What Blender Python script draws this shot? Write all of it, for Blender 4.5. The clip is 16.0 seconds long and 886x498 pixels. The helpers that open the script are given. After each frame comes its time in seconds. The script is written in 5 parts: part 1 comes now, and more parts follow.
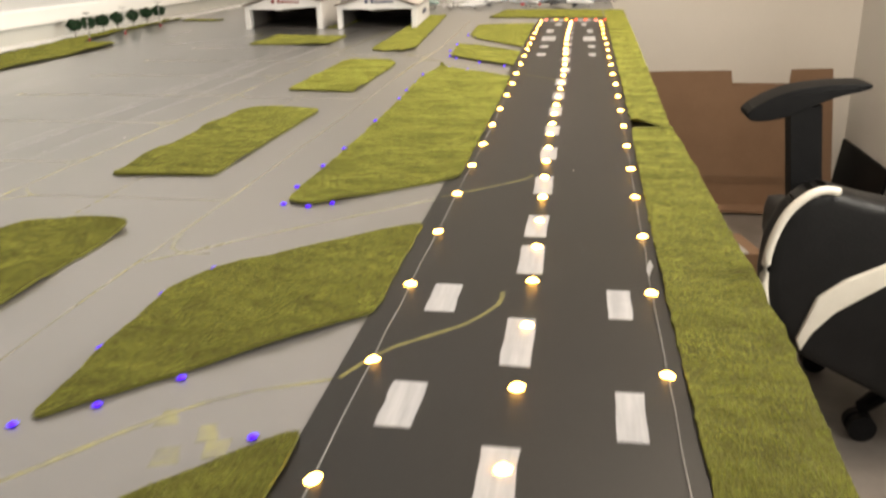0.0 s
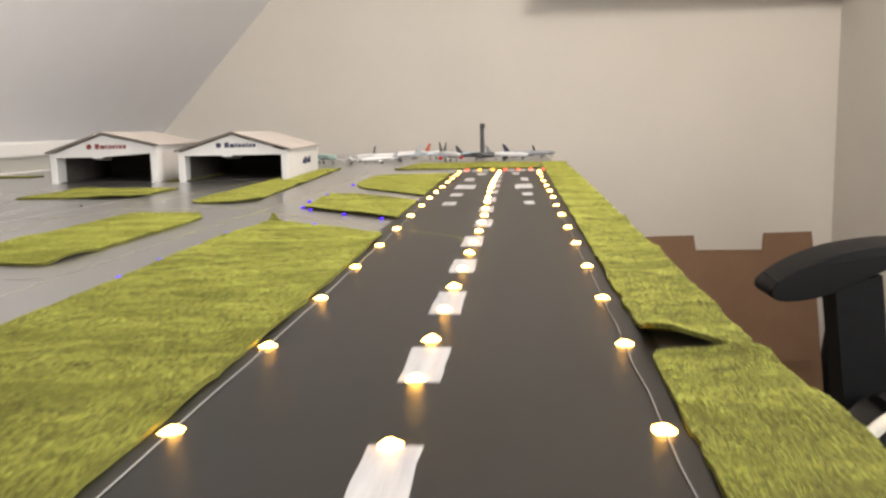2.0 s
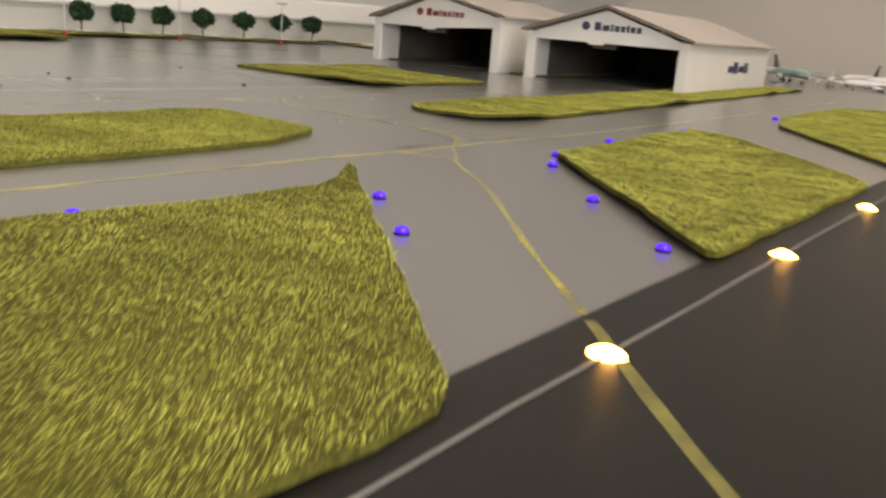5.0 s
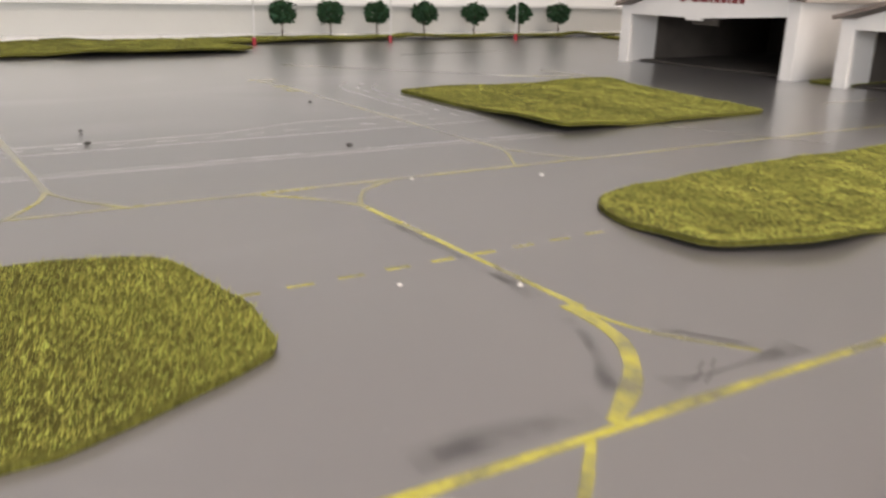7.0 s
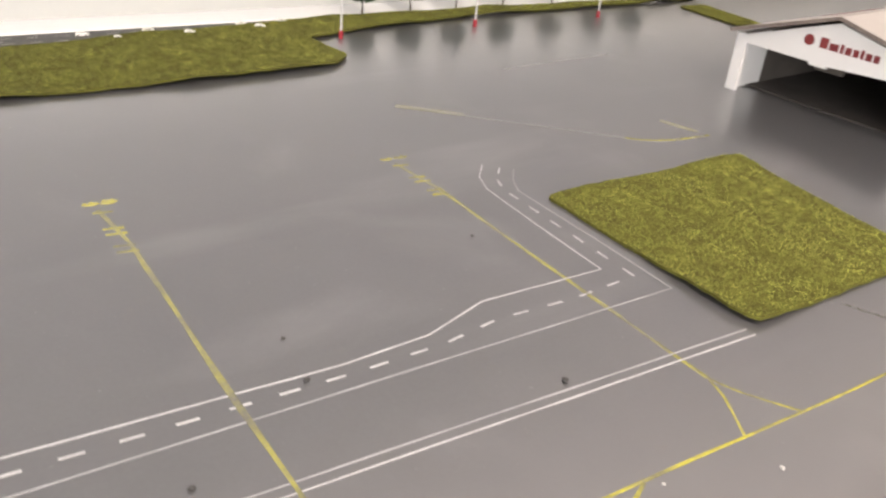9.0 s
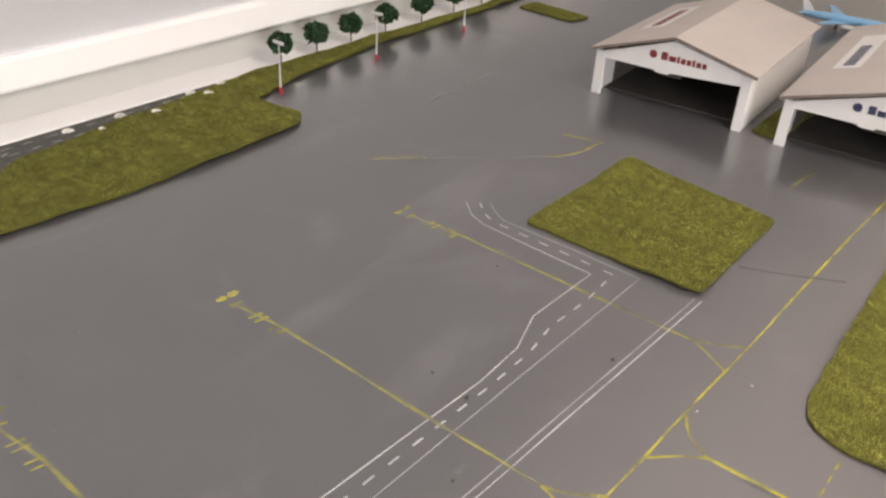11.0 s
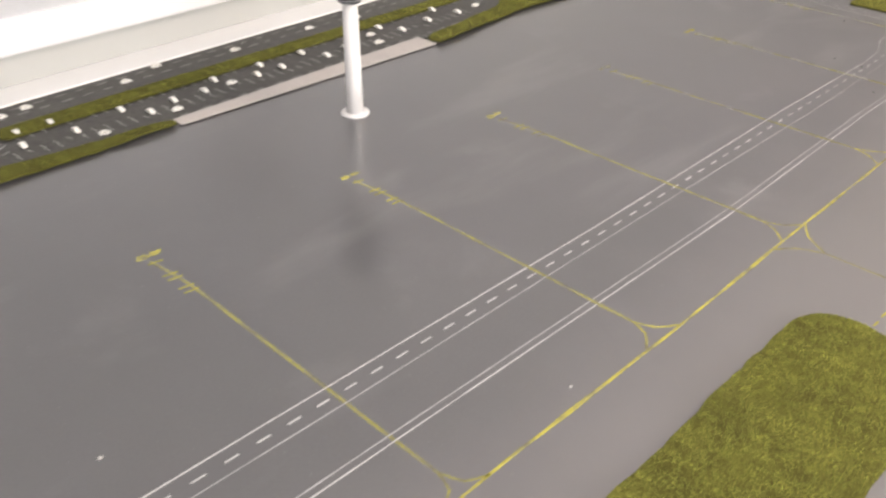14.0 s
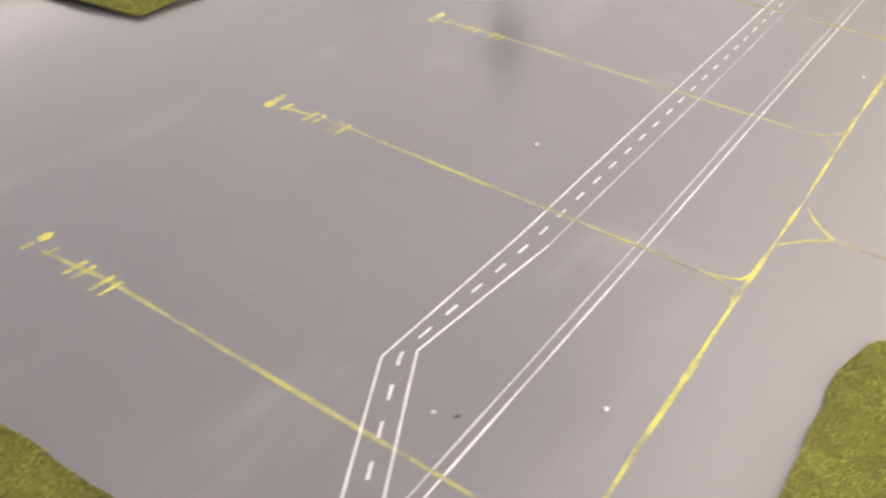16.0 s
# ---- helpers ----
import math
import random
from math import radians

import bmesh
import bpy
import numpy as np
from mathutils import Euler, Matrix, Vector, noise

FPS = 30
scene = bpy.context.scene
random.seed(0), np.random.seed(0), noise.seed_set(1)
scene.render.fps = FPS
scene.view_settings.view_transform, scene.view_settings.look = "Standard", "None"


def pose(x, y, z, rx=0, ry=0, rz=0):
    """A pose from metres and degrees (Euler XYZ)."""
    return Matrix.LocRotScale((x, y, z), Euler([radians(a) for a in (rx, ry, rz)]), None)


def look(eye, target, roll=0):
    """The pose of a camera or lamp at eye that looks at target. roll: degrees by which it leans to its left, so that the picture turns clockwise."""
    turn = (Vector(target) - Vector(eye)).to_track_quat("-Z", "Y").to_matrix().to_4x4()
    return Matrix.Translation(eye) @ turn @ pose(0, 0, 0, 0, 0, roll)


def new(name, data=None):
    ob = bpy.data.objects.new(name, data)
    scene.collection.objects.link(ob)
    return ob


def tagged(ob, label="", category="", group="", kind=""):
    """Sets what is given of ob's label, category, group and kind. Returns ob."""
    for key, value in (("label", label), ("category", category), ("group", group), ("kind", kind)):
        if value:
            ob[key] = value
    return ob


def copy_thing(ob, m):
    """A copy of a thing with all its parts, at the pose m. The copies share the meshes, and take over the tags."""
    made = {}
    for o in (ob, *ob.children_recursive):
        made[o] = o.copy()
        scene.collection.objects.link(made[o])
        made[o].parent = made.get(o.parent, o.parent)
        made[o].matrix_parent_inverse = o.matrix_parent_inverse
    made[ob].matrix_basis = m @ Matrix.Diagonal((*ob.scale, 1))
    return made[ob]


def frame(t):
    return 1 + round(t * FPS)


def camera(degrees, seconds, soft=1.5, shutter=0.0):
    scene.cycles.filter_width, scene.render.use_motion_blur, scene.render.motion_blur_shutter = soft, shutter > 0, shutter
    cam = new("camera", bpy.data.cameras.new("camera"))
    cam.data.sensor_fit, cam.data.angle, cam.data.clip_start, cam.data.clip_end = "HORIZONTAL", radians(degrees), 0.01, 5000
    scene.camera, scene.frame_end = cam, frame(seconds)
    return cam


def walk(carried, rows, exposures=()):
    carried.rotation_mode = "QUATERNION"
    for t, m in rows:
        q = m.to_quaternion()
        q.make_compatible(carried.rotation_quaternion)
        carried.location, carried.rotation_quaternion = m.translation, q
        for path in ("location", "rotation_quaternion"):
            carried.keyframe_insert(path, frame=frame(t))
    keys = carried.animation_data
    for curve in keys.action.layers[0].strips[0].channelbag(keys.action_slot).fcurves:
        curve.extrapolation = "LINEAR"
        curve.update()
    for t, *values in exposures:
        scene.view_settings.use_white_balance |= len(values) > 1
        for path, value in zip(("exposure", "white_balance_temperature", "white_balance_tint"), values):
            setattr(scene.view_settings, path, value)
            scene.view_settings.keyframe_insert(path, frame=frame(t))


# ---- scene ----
from mathutils.geometry import delaunay_2d_cdt

# Plan units are runway widths of 0.2; K turns them into metres (a 1:400 model airport on a table).
K = 0.75
cam = camera(54.8, 16.0, soft=2.5, shutter=0.35)
ROWS = [
(0, 0.0290, -0.2316, 0.2504, 70.35, 0.84, 8.78),
(0.5, 0.0589, -0.0503, 0.1971, 75.42, 2.12, 8.28),
(1, 0.0793, 0.1417, 0.1318, 78.68, 3.10, 7.70),
(1.5, 0.0471, 0.3682, 0.1108, 80.63, 2.26, 7.09),
(2, 0.0402, 0.5662, 0.1143, 81.88, 1.14, 4.78),
(2.5, 0.0428, 0.7327, 0.0958, 82.14, -1.03, 7.92),
(3, 0.0361, 0.8817, 0.0976, 80.14, -2.35, 14.68),
(3.5, 0.0571, 1.0372, 0.0827, 78.22, -2.06, 18.17),
(4, 0.0590, 1.1663, 0.0722, 76.64, -2.58, 24.30),
(4.5, 0.0414, 1.2525, 0.0625, 75.28, -3.96, 30.73),
(4.7, 0.0189, 1.2881, 0.0666, 75.24, -4.30, 33.72),
(6.8, -0.1787, 1.6256, 0.0941, 72.19, -2.05, 54.55),
(7, -0.2024, 1.6378, 0.0978, 72.37, -1.80, 56.46),
(7.5, -0.2648, 1.6669, 0.1309, 71.29, -3.63, 61.36),
(8, -0.3175, 1.6755, 0.1696, 68.74, -4.49, 64.36),
(8.5, -0.3437, 1.6299, 0.2374, 64.44, -5.26, 62.53),
(9, -0.3673, 1.5657, 0.2957, 61.88, -5.29, 56.48),
(9.2, -0.3739, 1.5382, 0.3188, 61.20, -5.12, 53.88),
(11.3, -0.3950, 1.2060, 0.4949, 58.77, -3.08, 39.10),
(11.5, -0.3836, 1.1533, 0.4960, 58.24, -3.34, 39.54),
(12, -0.3648, 1.0099, 0.4843, 56.25, -5.09, 40.80),
(12.5, -0.3872, 0.8480, 0.4943, 55.80, -6.07, 42.32),
(13, -0.3976, 0.7163, 0.4625, 56.44, -4.55, 43.64),
(13.5, -0.3568, 0.5439, 0.4741, 56.43, -1.16, 43.53),
(14, -0.3141, 0.4248, 0.4762, 56.43, -0.55, 44.43),
(14.5, -0.3336, 0.3271, 0.4581, 55.46, -0.27, 45.35),
(15, -0.4058, 0.1953, 0.4355, 53.28, 0.42, 41.91),
(15.5, -0.4515, 0.0832, 0.4062, 51.70, -0.48, 36.83),
(16, -0.5173, 0.0009, 0.3882, 50.93, -1.63, 34.55),
]
EXPOSURES = [(0, 0.03, 8100, 12), (1, 0.15, 7500, 12), (2, -0.02, 7300, 13), (2.5, 0.05, 7100, 15), (3.5, -0.15, 7400, 14), (4.5, -0.55, 7900, 14), (4.7, -0.55, 7900, 14), (6.8, -0.35, 7200, 17), (7.5, -0.15, 7200, 17), (8, -0.28, 7200, 18), (8.5, 0.25, 7200, 17), (9, 0.28, 7200, 17), (11.5, -0.25, 7200, 18), (12, -0.05, 7100, 17), (12.5, 0.09, 7100, 17), (13, -0.33, 7200, 17), (13.5, -0.28, 7200, 17), (14, 0.03, 7200, 17), (14.5, 0.07, 7200, 17), (15, 0.38, 7200, 17), (15.5, 0.31, 7200, 17), (16, 0.68, 7200, 17)]
walk(cam, [(t, pose(x * K, y * K, z * K, rx, ry, rz)) for t, x, y, z, rx, ry, rz in ROWS], EXPOSURES)

# ---- light: daylight through the side window, with added ceiling and back-wall fill ----
world = bpy.data.worlds.new("world")
scene.world = world
world.use_nodes = True
sky = world.node_tree.nodes.new("ShaderNodeTexSky")
sky.sky_type = "NISHITA"
sky.sun_disc = False
sky.sun_elevation, sky.sun_rotation = radians(38), radians(-80)
world.node_tree.links.new(sky.outputs[0], world.node_tree.nodes["Background"].inputs[0])
world.node_tree.nodes["Background"].inputs[1].default_value = 0.12


def area_lamp(name, eye, target, width, height, watts, colour):
    lamp = bpy.data.lights.new(name, "AREA")
    lamp.shape, lamp.size, lamp.size_y = "RECTANGLE", width * K, height * K
    lamp.energy, lamp.color = watts, colour
    ob = new(name, lamp)
    ob.matrix_world = look(Vector(eye) * K, Vector(target) * K)
    return ob


area_lamp("side_window_light", (1.39, 0.72, 0.38), (-1.2, 0.72, 0.30), 1.5, 0.62, 34, (0.90, 0.96, 1.0))
# Added fill from behind that lifts the whole room.
area_lamp("back_fill_light", (0.1, -1.97, 0.75), (0.0, 1.5, 0.2), 1.28, 1.28, 4, (0.94, 0.97, 1.0))
# Added fill from above, to brighten the board and the end wall.
area_lamp("added_ceiling_fill", (0.85, 2.0, 2.06), (0.8, 2.05, 0.0), 0.8, 0.8, 34, (1.0, 0.95, 0.89))


# ---- materials ----
def mat(name, colour, rough=0.6, other=None, scale=12.0, metal=0.0, bump=0.0, bump_scale=200.0, spec=0.5, mix=1.0, fine=0.0, islands=0.0, random_tint=0.0, emit=None, strength=0.0, coat=0.0, stretch=None, contrast=(0.35, 0.68), detail=6):
    m = bpy.data.materials.new(name)
    m.use_nodes = True
    nt = m.node_tree
    p = nt.nodes["Principled BSDF"]
    p.inputs["Roughness"].default_value = rough
    p.inputs["Metallic"].default_value = metal
    p.inputs["Specular IOR Level"].default_value = spec
    base = nt.nodes.new("ShaderNodeRGB")
    base.outputs[0].default_value = (*colour, 1)
    out = base.outputs[0]
    tc = nt.nodes.new("ShaderNodeTexCoord")
    if other:
        n = nt.nodes.new("ShaderNodeTexNoise")
        n.inputs["Scale"].default_value, n.inputs["Detail"].default_value, n.inputs["Roughness"].default_value = scale, detail, 0.65
        if stretch:
            mp = nt.nodes.new("ShaderNodeMapping")
            mp.inputs["Scale"].default_value = stretch
            nt.links.new(tc.outputs["Object"], mp.inputs[0])
            nt.links.new(mp.outputs[0], n.inputs["Vector"])
        else:
            nt.links.new(tc.outputs["Object"], n.inputs["Vector"])
        r = nt.nodes.new("ShaderNodeMapRange")
        r.inputs[1].default_value, r.inputs[2].default_value = contrast
        r.inputs[4].default_value = mix
        nt.links.new(n.outputs[0], r.inputs[0])
        mx = nt.nodes.new("ShaderNodeMix")
        mx.data_type = "RGBA"
        nt.links.new(r.outputs[0], mx.inputs[0])
        nt.links.new(out, mx.inputs[6])
        mx.inputs[7].default_value = (*other, 1)
        out = mx.outputs[2]
    for kind, amount in (("fine", fine), ("islands", islands), ("object", random_tint)):
        if not amount:
            continue
        hsv = nt.nodes.new("ShaderNodeHueSaturation")
        r = nt.nodes.new("ShaderNodeMapRange")
        r.inputs[3].default_value, r.inputs[4].default_value = 1 - amount, 1 + amount
        if kind == "fine":
            n2 = nt.nodes.new("ShaderNodeTexNoise")
            n2.inputs["Scale"].default_value, n2.inputs["Detail"].default_value = bump_scale, 3
            nt.links.new(tc.outputs["Object"], n2.inputs["Vector"])
            r.inputs[1].default_value, r.inputs[2].default_value = 0.3, 0.7
            nt.links.new(n2.outputs[0], r.inputs[0])
        elif kind == "islands":
            gi = nt.nodes.new("ShaderNodeNewGeometry")
            nt.links.new(gi.outputs["Random Per Island"], r.inputs[0])
            hue = nt.nodes.new("ShaderNodeMapRange")
            hue.inputs[3].default_value, hue.inputs[4].default_value = 0.5 - amount * 0.09, 0.5 + amount * 0.05
            nt.links.new(gi.outputs["Random Per Island"], hue.inputs[0])
            nt.links.new(hue.outputs[0], hsv.inputs["Hue"])
        else:
            oi = nt.nodes.new("ShaderNodeObjectInfo")
            nt.links.new(oi.outputs["Random"], r.inputs[0])
        nt.links.new(r.outputs[0], hsv.inputs["Value"])
        nt.links.new(out, hsv.inputs["Color"])
        out = hsv.outputs[0]
    nt.links.new(out, p.inputs["Base Color"])
    if bump:
        n3 = nt.nodes.new("ShaderNodeTexNoise")
        n3.inputs["Scale"].default_value, n3.inputs["Detail"].default_value = bump_scale, 4
        nt.links.new(tc.outputs["Object"], n3.inputs["Vector"])
        b = nt.nodes.new("ShaderNodeBump")
        b.inputs["Strength"].default_value, b.inputs["Distance"].default_value = bump, 0.002
        nt.links.new(n3.outputs[0], b.inputs["Height"])
        nt.links.new(b.outputs[0], p.inputs["Normal"])
    if coat:
        p.inputs["Coat Weight"].default_value, p.inputs["Coat Roughness"].default_value, p.inputs["Coat IOR"].default_value = coat, 0.21, 1.7
    if emit:
        p.inputs["Emission Color"].default_value = (*emit, 1)
        p.inputs["Emission Strength"].default_value = strength
    return m


M_WALL = mat("wall_paint", (0.70, 0.668, 0.622), 0.85, (0.66, 0.63, 0.586), 1.6, bump=0.15, bump_scale=350, fine=0.02)
M_SLOPE = mat("slope_paint", (0.84, 0.845, 0.87), 0.85, (0.79, 0.795, 0.825), 1.8, bump=0.12, bump_scale=300, fine=0.02)
M_KNEE = mat("knee_wall_paint", (0.50, 0.505, 0.485), 0.8, (0.455, 0.46, 0.44), 3.0, bump=0.1, bump_scale=250)
M_TRIM = mat("white_gloss_trim", (0.89, 0.89, 0.89), 0.35, (0.85, 0.85, 0.85), 4.0, bump=0.05, bump_scale=90)
M_FLOOR = mat("laminate_floor", (0.17, 0.15, 0.135), 0.45, (0.11, 0.095, 0.085), 5.0, bump=0.1, bump_scale=60, random_tint=0.18)
M_APRON = mat("grey_painted_board", (0.094, 0.093, 0.0975), 0.28, (0.079, 0.079, 0.083), 3.2, spec=0.5, coat=0.95, fine=0.035, bump_scale=420)
M_RUNWAY = mat("dark_runway_card", (0.0102, 0.0093, 0.0086), 0.40, (0.0070, 0.0063, 0.0058), 7.0, bump=0.05, bump_scale=900, fine=0.16, spec=0.32)
M_TAPE = mat("white_tape", (0.47, 0.47, 0.485), 0.4, (0.32, 0.32, 0.34), 60.0, bump=0.2, bump_scale=120, stretch=(3.0, 0.2, 1.0))
M_YELLOW = mat("yellow_paint", (0.42, 0.385, 0.030), 0.22, (0.155, 0.146, 0.062), 48.0, contrast=(0.42, 0.62), fine=0.15, bump_scale=500, coat=0.9)
M_YELLOW_WORN = mat("worn_yellow_paint", (0.235, 0.22, 0.075), 0.22, (0.135, 0.13, 0.10), 45.0, contrast=(0.40, 0.62), fine=0.12, bump_scale=500, coat=0.9)
M_LEAD = mat("dull_yellow_paint", (0.275, 0.256, 0.050), 0.22, (0.132, 0.127, 0.090), 42.0, fine=0.12, bump_scale=500, coat=0.9, contrast=(0.42, 0.64))
M_GHOST = mat("rubbed_off_yellow_paint", (0.120, 0.116, 0.086), 0.22, (0.092, 0.091, 0.088), 40.0, fine=0.08, bump_scale=500, coat=0.95)
M_EXIT = mat("olive_worn_paint", (0.20, 0.18, 0.045), 0.5, (0.085, 0.078, 0.03), 60.0, fine=0.2, bump_scale=400)
M_WHITE_LINE = mat("white_ink_line", (0.60, 0.59, 0.59), 0.22, (0.40, 0.39, 0.39), 55.0, coat=0.9)
M_WHITE_FAINT = mat("faint_white_ink_line", (0.42, 0.415, 0.42), 0.22, (0.28, 0.275, 0.28), 45.0, coat=0.9)
M_RUBBER = mat("grey_scuff", (0.075, 0.073, 0.074), 0.22, (0.150, 0.144, 0.145), 90.0, coat=0.5)
M_SMUDGE = mat("grey_graphite_smudge", (0.050, 0.050, 0.051), 0.25, (0.065, 0.065, 0.066), 60.0)
sm = M_SMUDGE.node_tree
sm_tc, sm_noise, sm_range = sm.nodes.new("ShaderNodeTexCoord"), sm.nodes.new("ShaderNodeTexNoise"), sm.nodes.new("ShaderNodeMapRange")
sm_noise.inputs["Scale"].default_value, sm_noise.inputs["Detail"].default_value = 75.0, 8
sm_range.inputs[1].default_value, sm_range.inputs[2].default_value = 0.38, 0.66
sm_range.inputs[3].default_value, sm_range.inputs[4].default_value = 0.0, 0.24
sm.links.new(sm_tc.outputs["Object"], sm_noise.inputs["Vector"])
sm.links.new(sm_noise.outputs[0], sm_range.inputs[0])
sm.links.new(sm_range.outputs[0], sm.nodes["Principled BSDF"].inputs["Alpha"])
M_BACKING = mat("turf_backing", (0.050, 0.050, 0.030), 0.9, (0.075, 0.072, 0.045), 40.0, bump=0.3, bump_scale=500)
M_TURF = mat("turf_base", (0.115, 0.115, 0.023), 0.95, (0.078, 0.075, 0.017), 34.0, bump=0.9, bump_scale=700, fine=0.35, spec=0.15)
M_BLADE = mat("turf_blades", (0.425, 0.440, 0.096), 0.8, (0.245, 0.258, 0.054), 30.0, islands=0.40, spec=0.15, stretch=(0.6, 1.2, 1.0), contrast=(0.38, 0.64), detail=4)
M_BULB = mat("warm_led_glow", (0.9, 0.75, 0.4), 0.3, emit=(1.0, 0.50, 0.09), strength=44.0)
M_BULB_RED = mat("red_led_glow", (0.8, 0.1, 0.05), 0.3, emit=(1.0, 0.10, 0.05), strength=3.0)
M_BULB_AMBER = mat("amber_led_glow", (0.8, 0.4, 0.05), 0.3, emit=(1.0, 0.42, 0.06), strength=4.5)
M_BLUE = mat("blue_led_glow", (0.03, 0.01, 0.6), 0.25, emit=(0.075, 0.004, 1.0), strength=1.7)
M_WIRE = mat("silver_wire", (0.22, 0.215, 0.21), 0.45, metal=0.3)
M_CARD = mat("white_foam_board", (0.69, 0.68, 0.67), 0.75, (0.64, 0.63, 0.62), 20.0, bump=0.08, bump_scale=400)
M_ROOF = mat("beige_grey_card", (0.50, 0.455, 0.425), 0.8, (0.45, 0.41, 0.385), 14.0, bump=0.1, bump_scale=500)
M_EDGE = mat("brown_card_edge", (0.14, 0.11, 0.095), 0.85, (0.20, 0.165, 0.145), 120.0)
# Dark brown that stands for the shade inside the hangars.
M_HANGAR_SHADE = mat("hangar_shade_card", (0.055, 0.047, 0.041), 0.9, (0.075, 0.064, 0.056), 30.0)
M_DARKRED = mat("dark_red_print", (0.16, 0.018, 0.022), 0.6, (0.20, 0.03, 0.03), 80.0)
M_NAVY = mat("dark_blue_print", (0.025, 0.030, 0.075), 0.6, (0.04, 0.045, 0.10), 80.0)
M_SEAM_SHADE = mat("seam_shade_black", (0.02, 0.02, 0.025), 0.6, (0.035, 0.035, 0.04), 80.0)
M_ROAD = mat("dark_road_print", (0.036, 0.034, 0.032), 0.5, (0.062, 0.059, 0.053), 60.0, fine=0.35, bump_scale=260, bump=0.05)
M_BAY = mat("grey_bay_print", (0.42, 0.42, 0.41), 0.5, (0.24, 0.24, 0.235), 90.0)
M_PAVE = mat("pale_concrete_card", (0.52, 0.485, 0.46), 0.7, (0.47, 0.44, 0.42), 25.0, fine=0.06, bump_scale=600)
M_CAR = mat("cream_car_paint", (0.88, 0.87, 0.82), 0.3, (0.82, 0.81, 0.77), 200.0)
M_GLASS = mat("dark_car_glass", (0.03, 0.03, 0.035), 0.15)
M_LEAF = mat("dark_green_foliage", (0.018, 0.050, 0.026), 0.85, (0.028, 0.072, 0.032), 150.0, islands=0.45, spec=0.2)
M_BARK = mat("brown_twig", (0.055, 0.040, 0.028), 0.9, (0.08, 0.06, 0.04), 200.0)
M_POLE = mat("pale_grey_plastic", (0.60, 0.60, 0.60), 0.4, (0.55, 0.55, 0.555), 30.0)
M_POLE_RED = mat("red_base_paint", (0.35, 0.02, 0.035), 0.4, (0.28, 0.02, 0.03), 90.0)
M_TOWER = mat("white_plastic", (0.78, 0.77, 0.765), 0.32, (0.74, 0.73, 0.73), 40.0)
M_TOWER_DARK = mat("blue_black_plastic", (0.022, 0.026, 0.038), 0.3, (0.035, 0.04, 0.055), 60.0)
M_TOWER_GREY = mat("grey_plastic", (0.42, 0.42, 0.425), 0.45, (0.37, 0.37, 0.375), 60.0)
M_CHAIR = mat("black_leatherette", (0.007, 0.007, 0.0075), 0.42, (0.010, 0.010, 0.0105), 20.0, bump=0.3, bump_scale=220, spec=0.25)
M_CHAIR_WHITE = mat("cream_leatherette", (0.66, 0.62, 0.55), 0.5, (0.60, 0.56, 0.49), 18.0, bump=0.25, bump_scale=220)
M_PLASTIC = mat("black_plastic", (0.007, 0.007, 0.0075), 0.5, (0.010, 0.010, 0.0105), 40.0, bump=0.1, bump_scale=300, spec=0.08)
M_CHROME = mat("grey_hub", (0.45, 0.45, 0.46), 0.3, metal=0.5)
M_BOX = mat("brown_cardboard", (0.235, 0.140, 0.085), 0.85, (0.205, 0.120, 0.072), 6.0, bump=0.08, bump_scale=160, fine=0.04)
M_BOXTAPE = mat("brown_parcel_tape", (0.165, 0.095, 0.055), 0.4, (0.19, 0.11, 0.065), 20.0)
M_PAPER = mat("grey_paper", (0.42, 0.40, 0.38), 0.8, (0.36, 0.34, 0.32), 12.0)
M_TABLE = mat("table_wood", (0.26, 0.18, 0.11), 0.5, (0.21, 0.14, 0.085), 9.0, bump=0.08, bump_scale=80)
M_CRUMB = mat("crumb", (0.55, 0.53, 0.50), 0.8)
M_CRUMB_DARK = mat("dark_crumb", (0.05, 0.048, 0.045), 0.8)
M_PLANE = mat("white_model_paint", (0.78, 0.79, 0.81), 0.25, (0.72, 0.73, 0.75), 60.0)
M_PLANE_GREY = mat("silver_grey_model_paint", (0.36, 0.38, 0.41), 0.35, (0.32, 0.34, 0.37), 60.0)
M_TEAL = mat("pale_teal_model_paint", (0.40, 0.58, 0.54), 0.3, (0.44, 0.60, 0.56), 60.0)
M_RED = mat("red_model_paint", (0.55, 0.03, 0.035), 0.3, (0.48, 0.03, 0.03), 60.0)
M_SKY = mat("sky_blue_model_paint", (0.20, 0.44, 0.70), 0.3, (0.25, 0.50, 0.74), 60.0)
M_PALE_SKY = mat("pale_sky_model_paint", (0.42, 0.60, 0.74), 0.3, (0.46, 0.63, 0.76), 60.0)
M_TAIL = mat("charcoal_model_paint", (0.055, 0.058, 0.066), 0.3, (0.08, 0.083, 0.09), 60.0)
M_ORANGE = mat("orange_red_model_paint", (0.55, 0.13, 0.08), 0.3, (0.50, 0.11, 0.07), 60.0)


# The board: light rising towards the taxiway side put into the grey as a lighter, warmer tone, and whitish wiped
# smudges.
ant = M_APRON.node_tree
a_tc = ant.nodes.new("ShaderNodeTexCoord")
a_p = ant.nodes["Principled BSDF"]


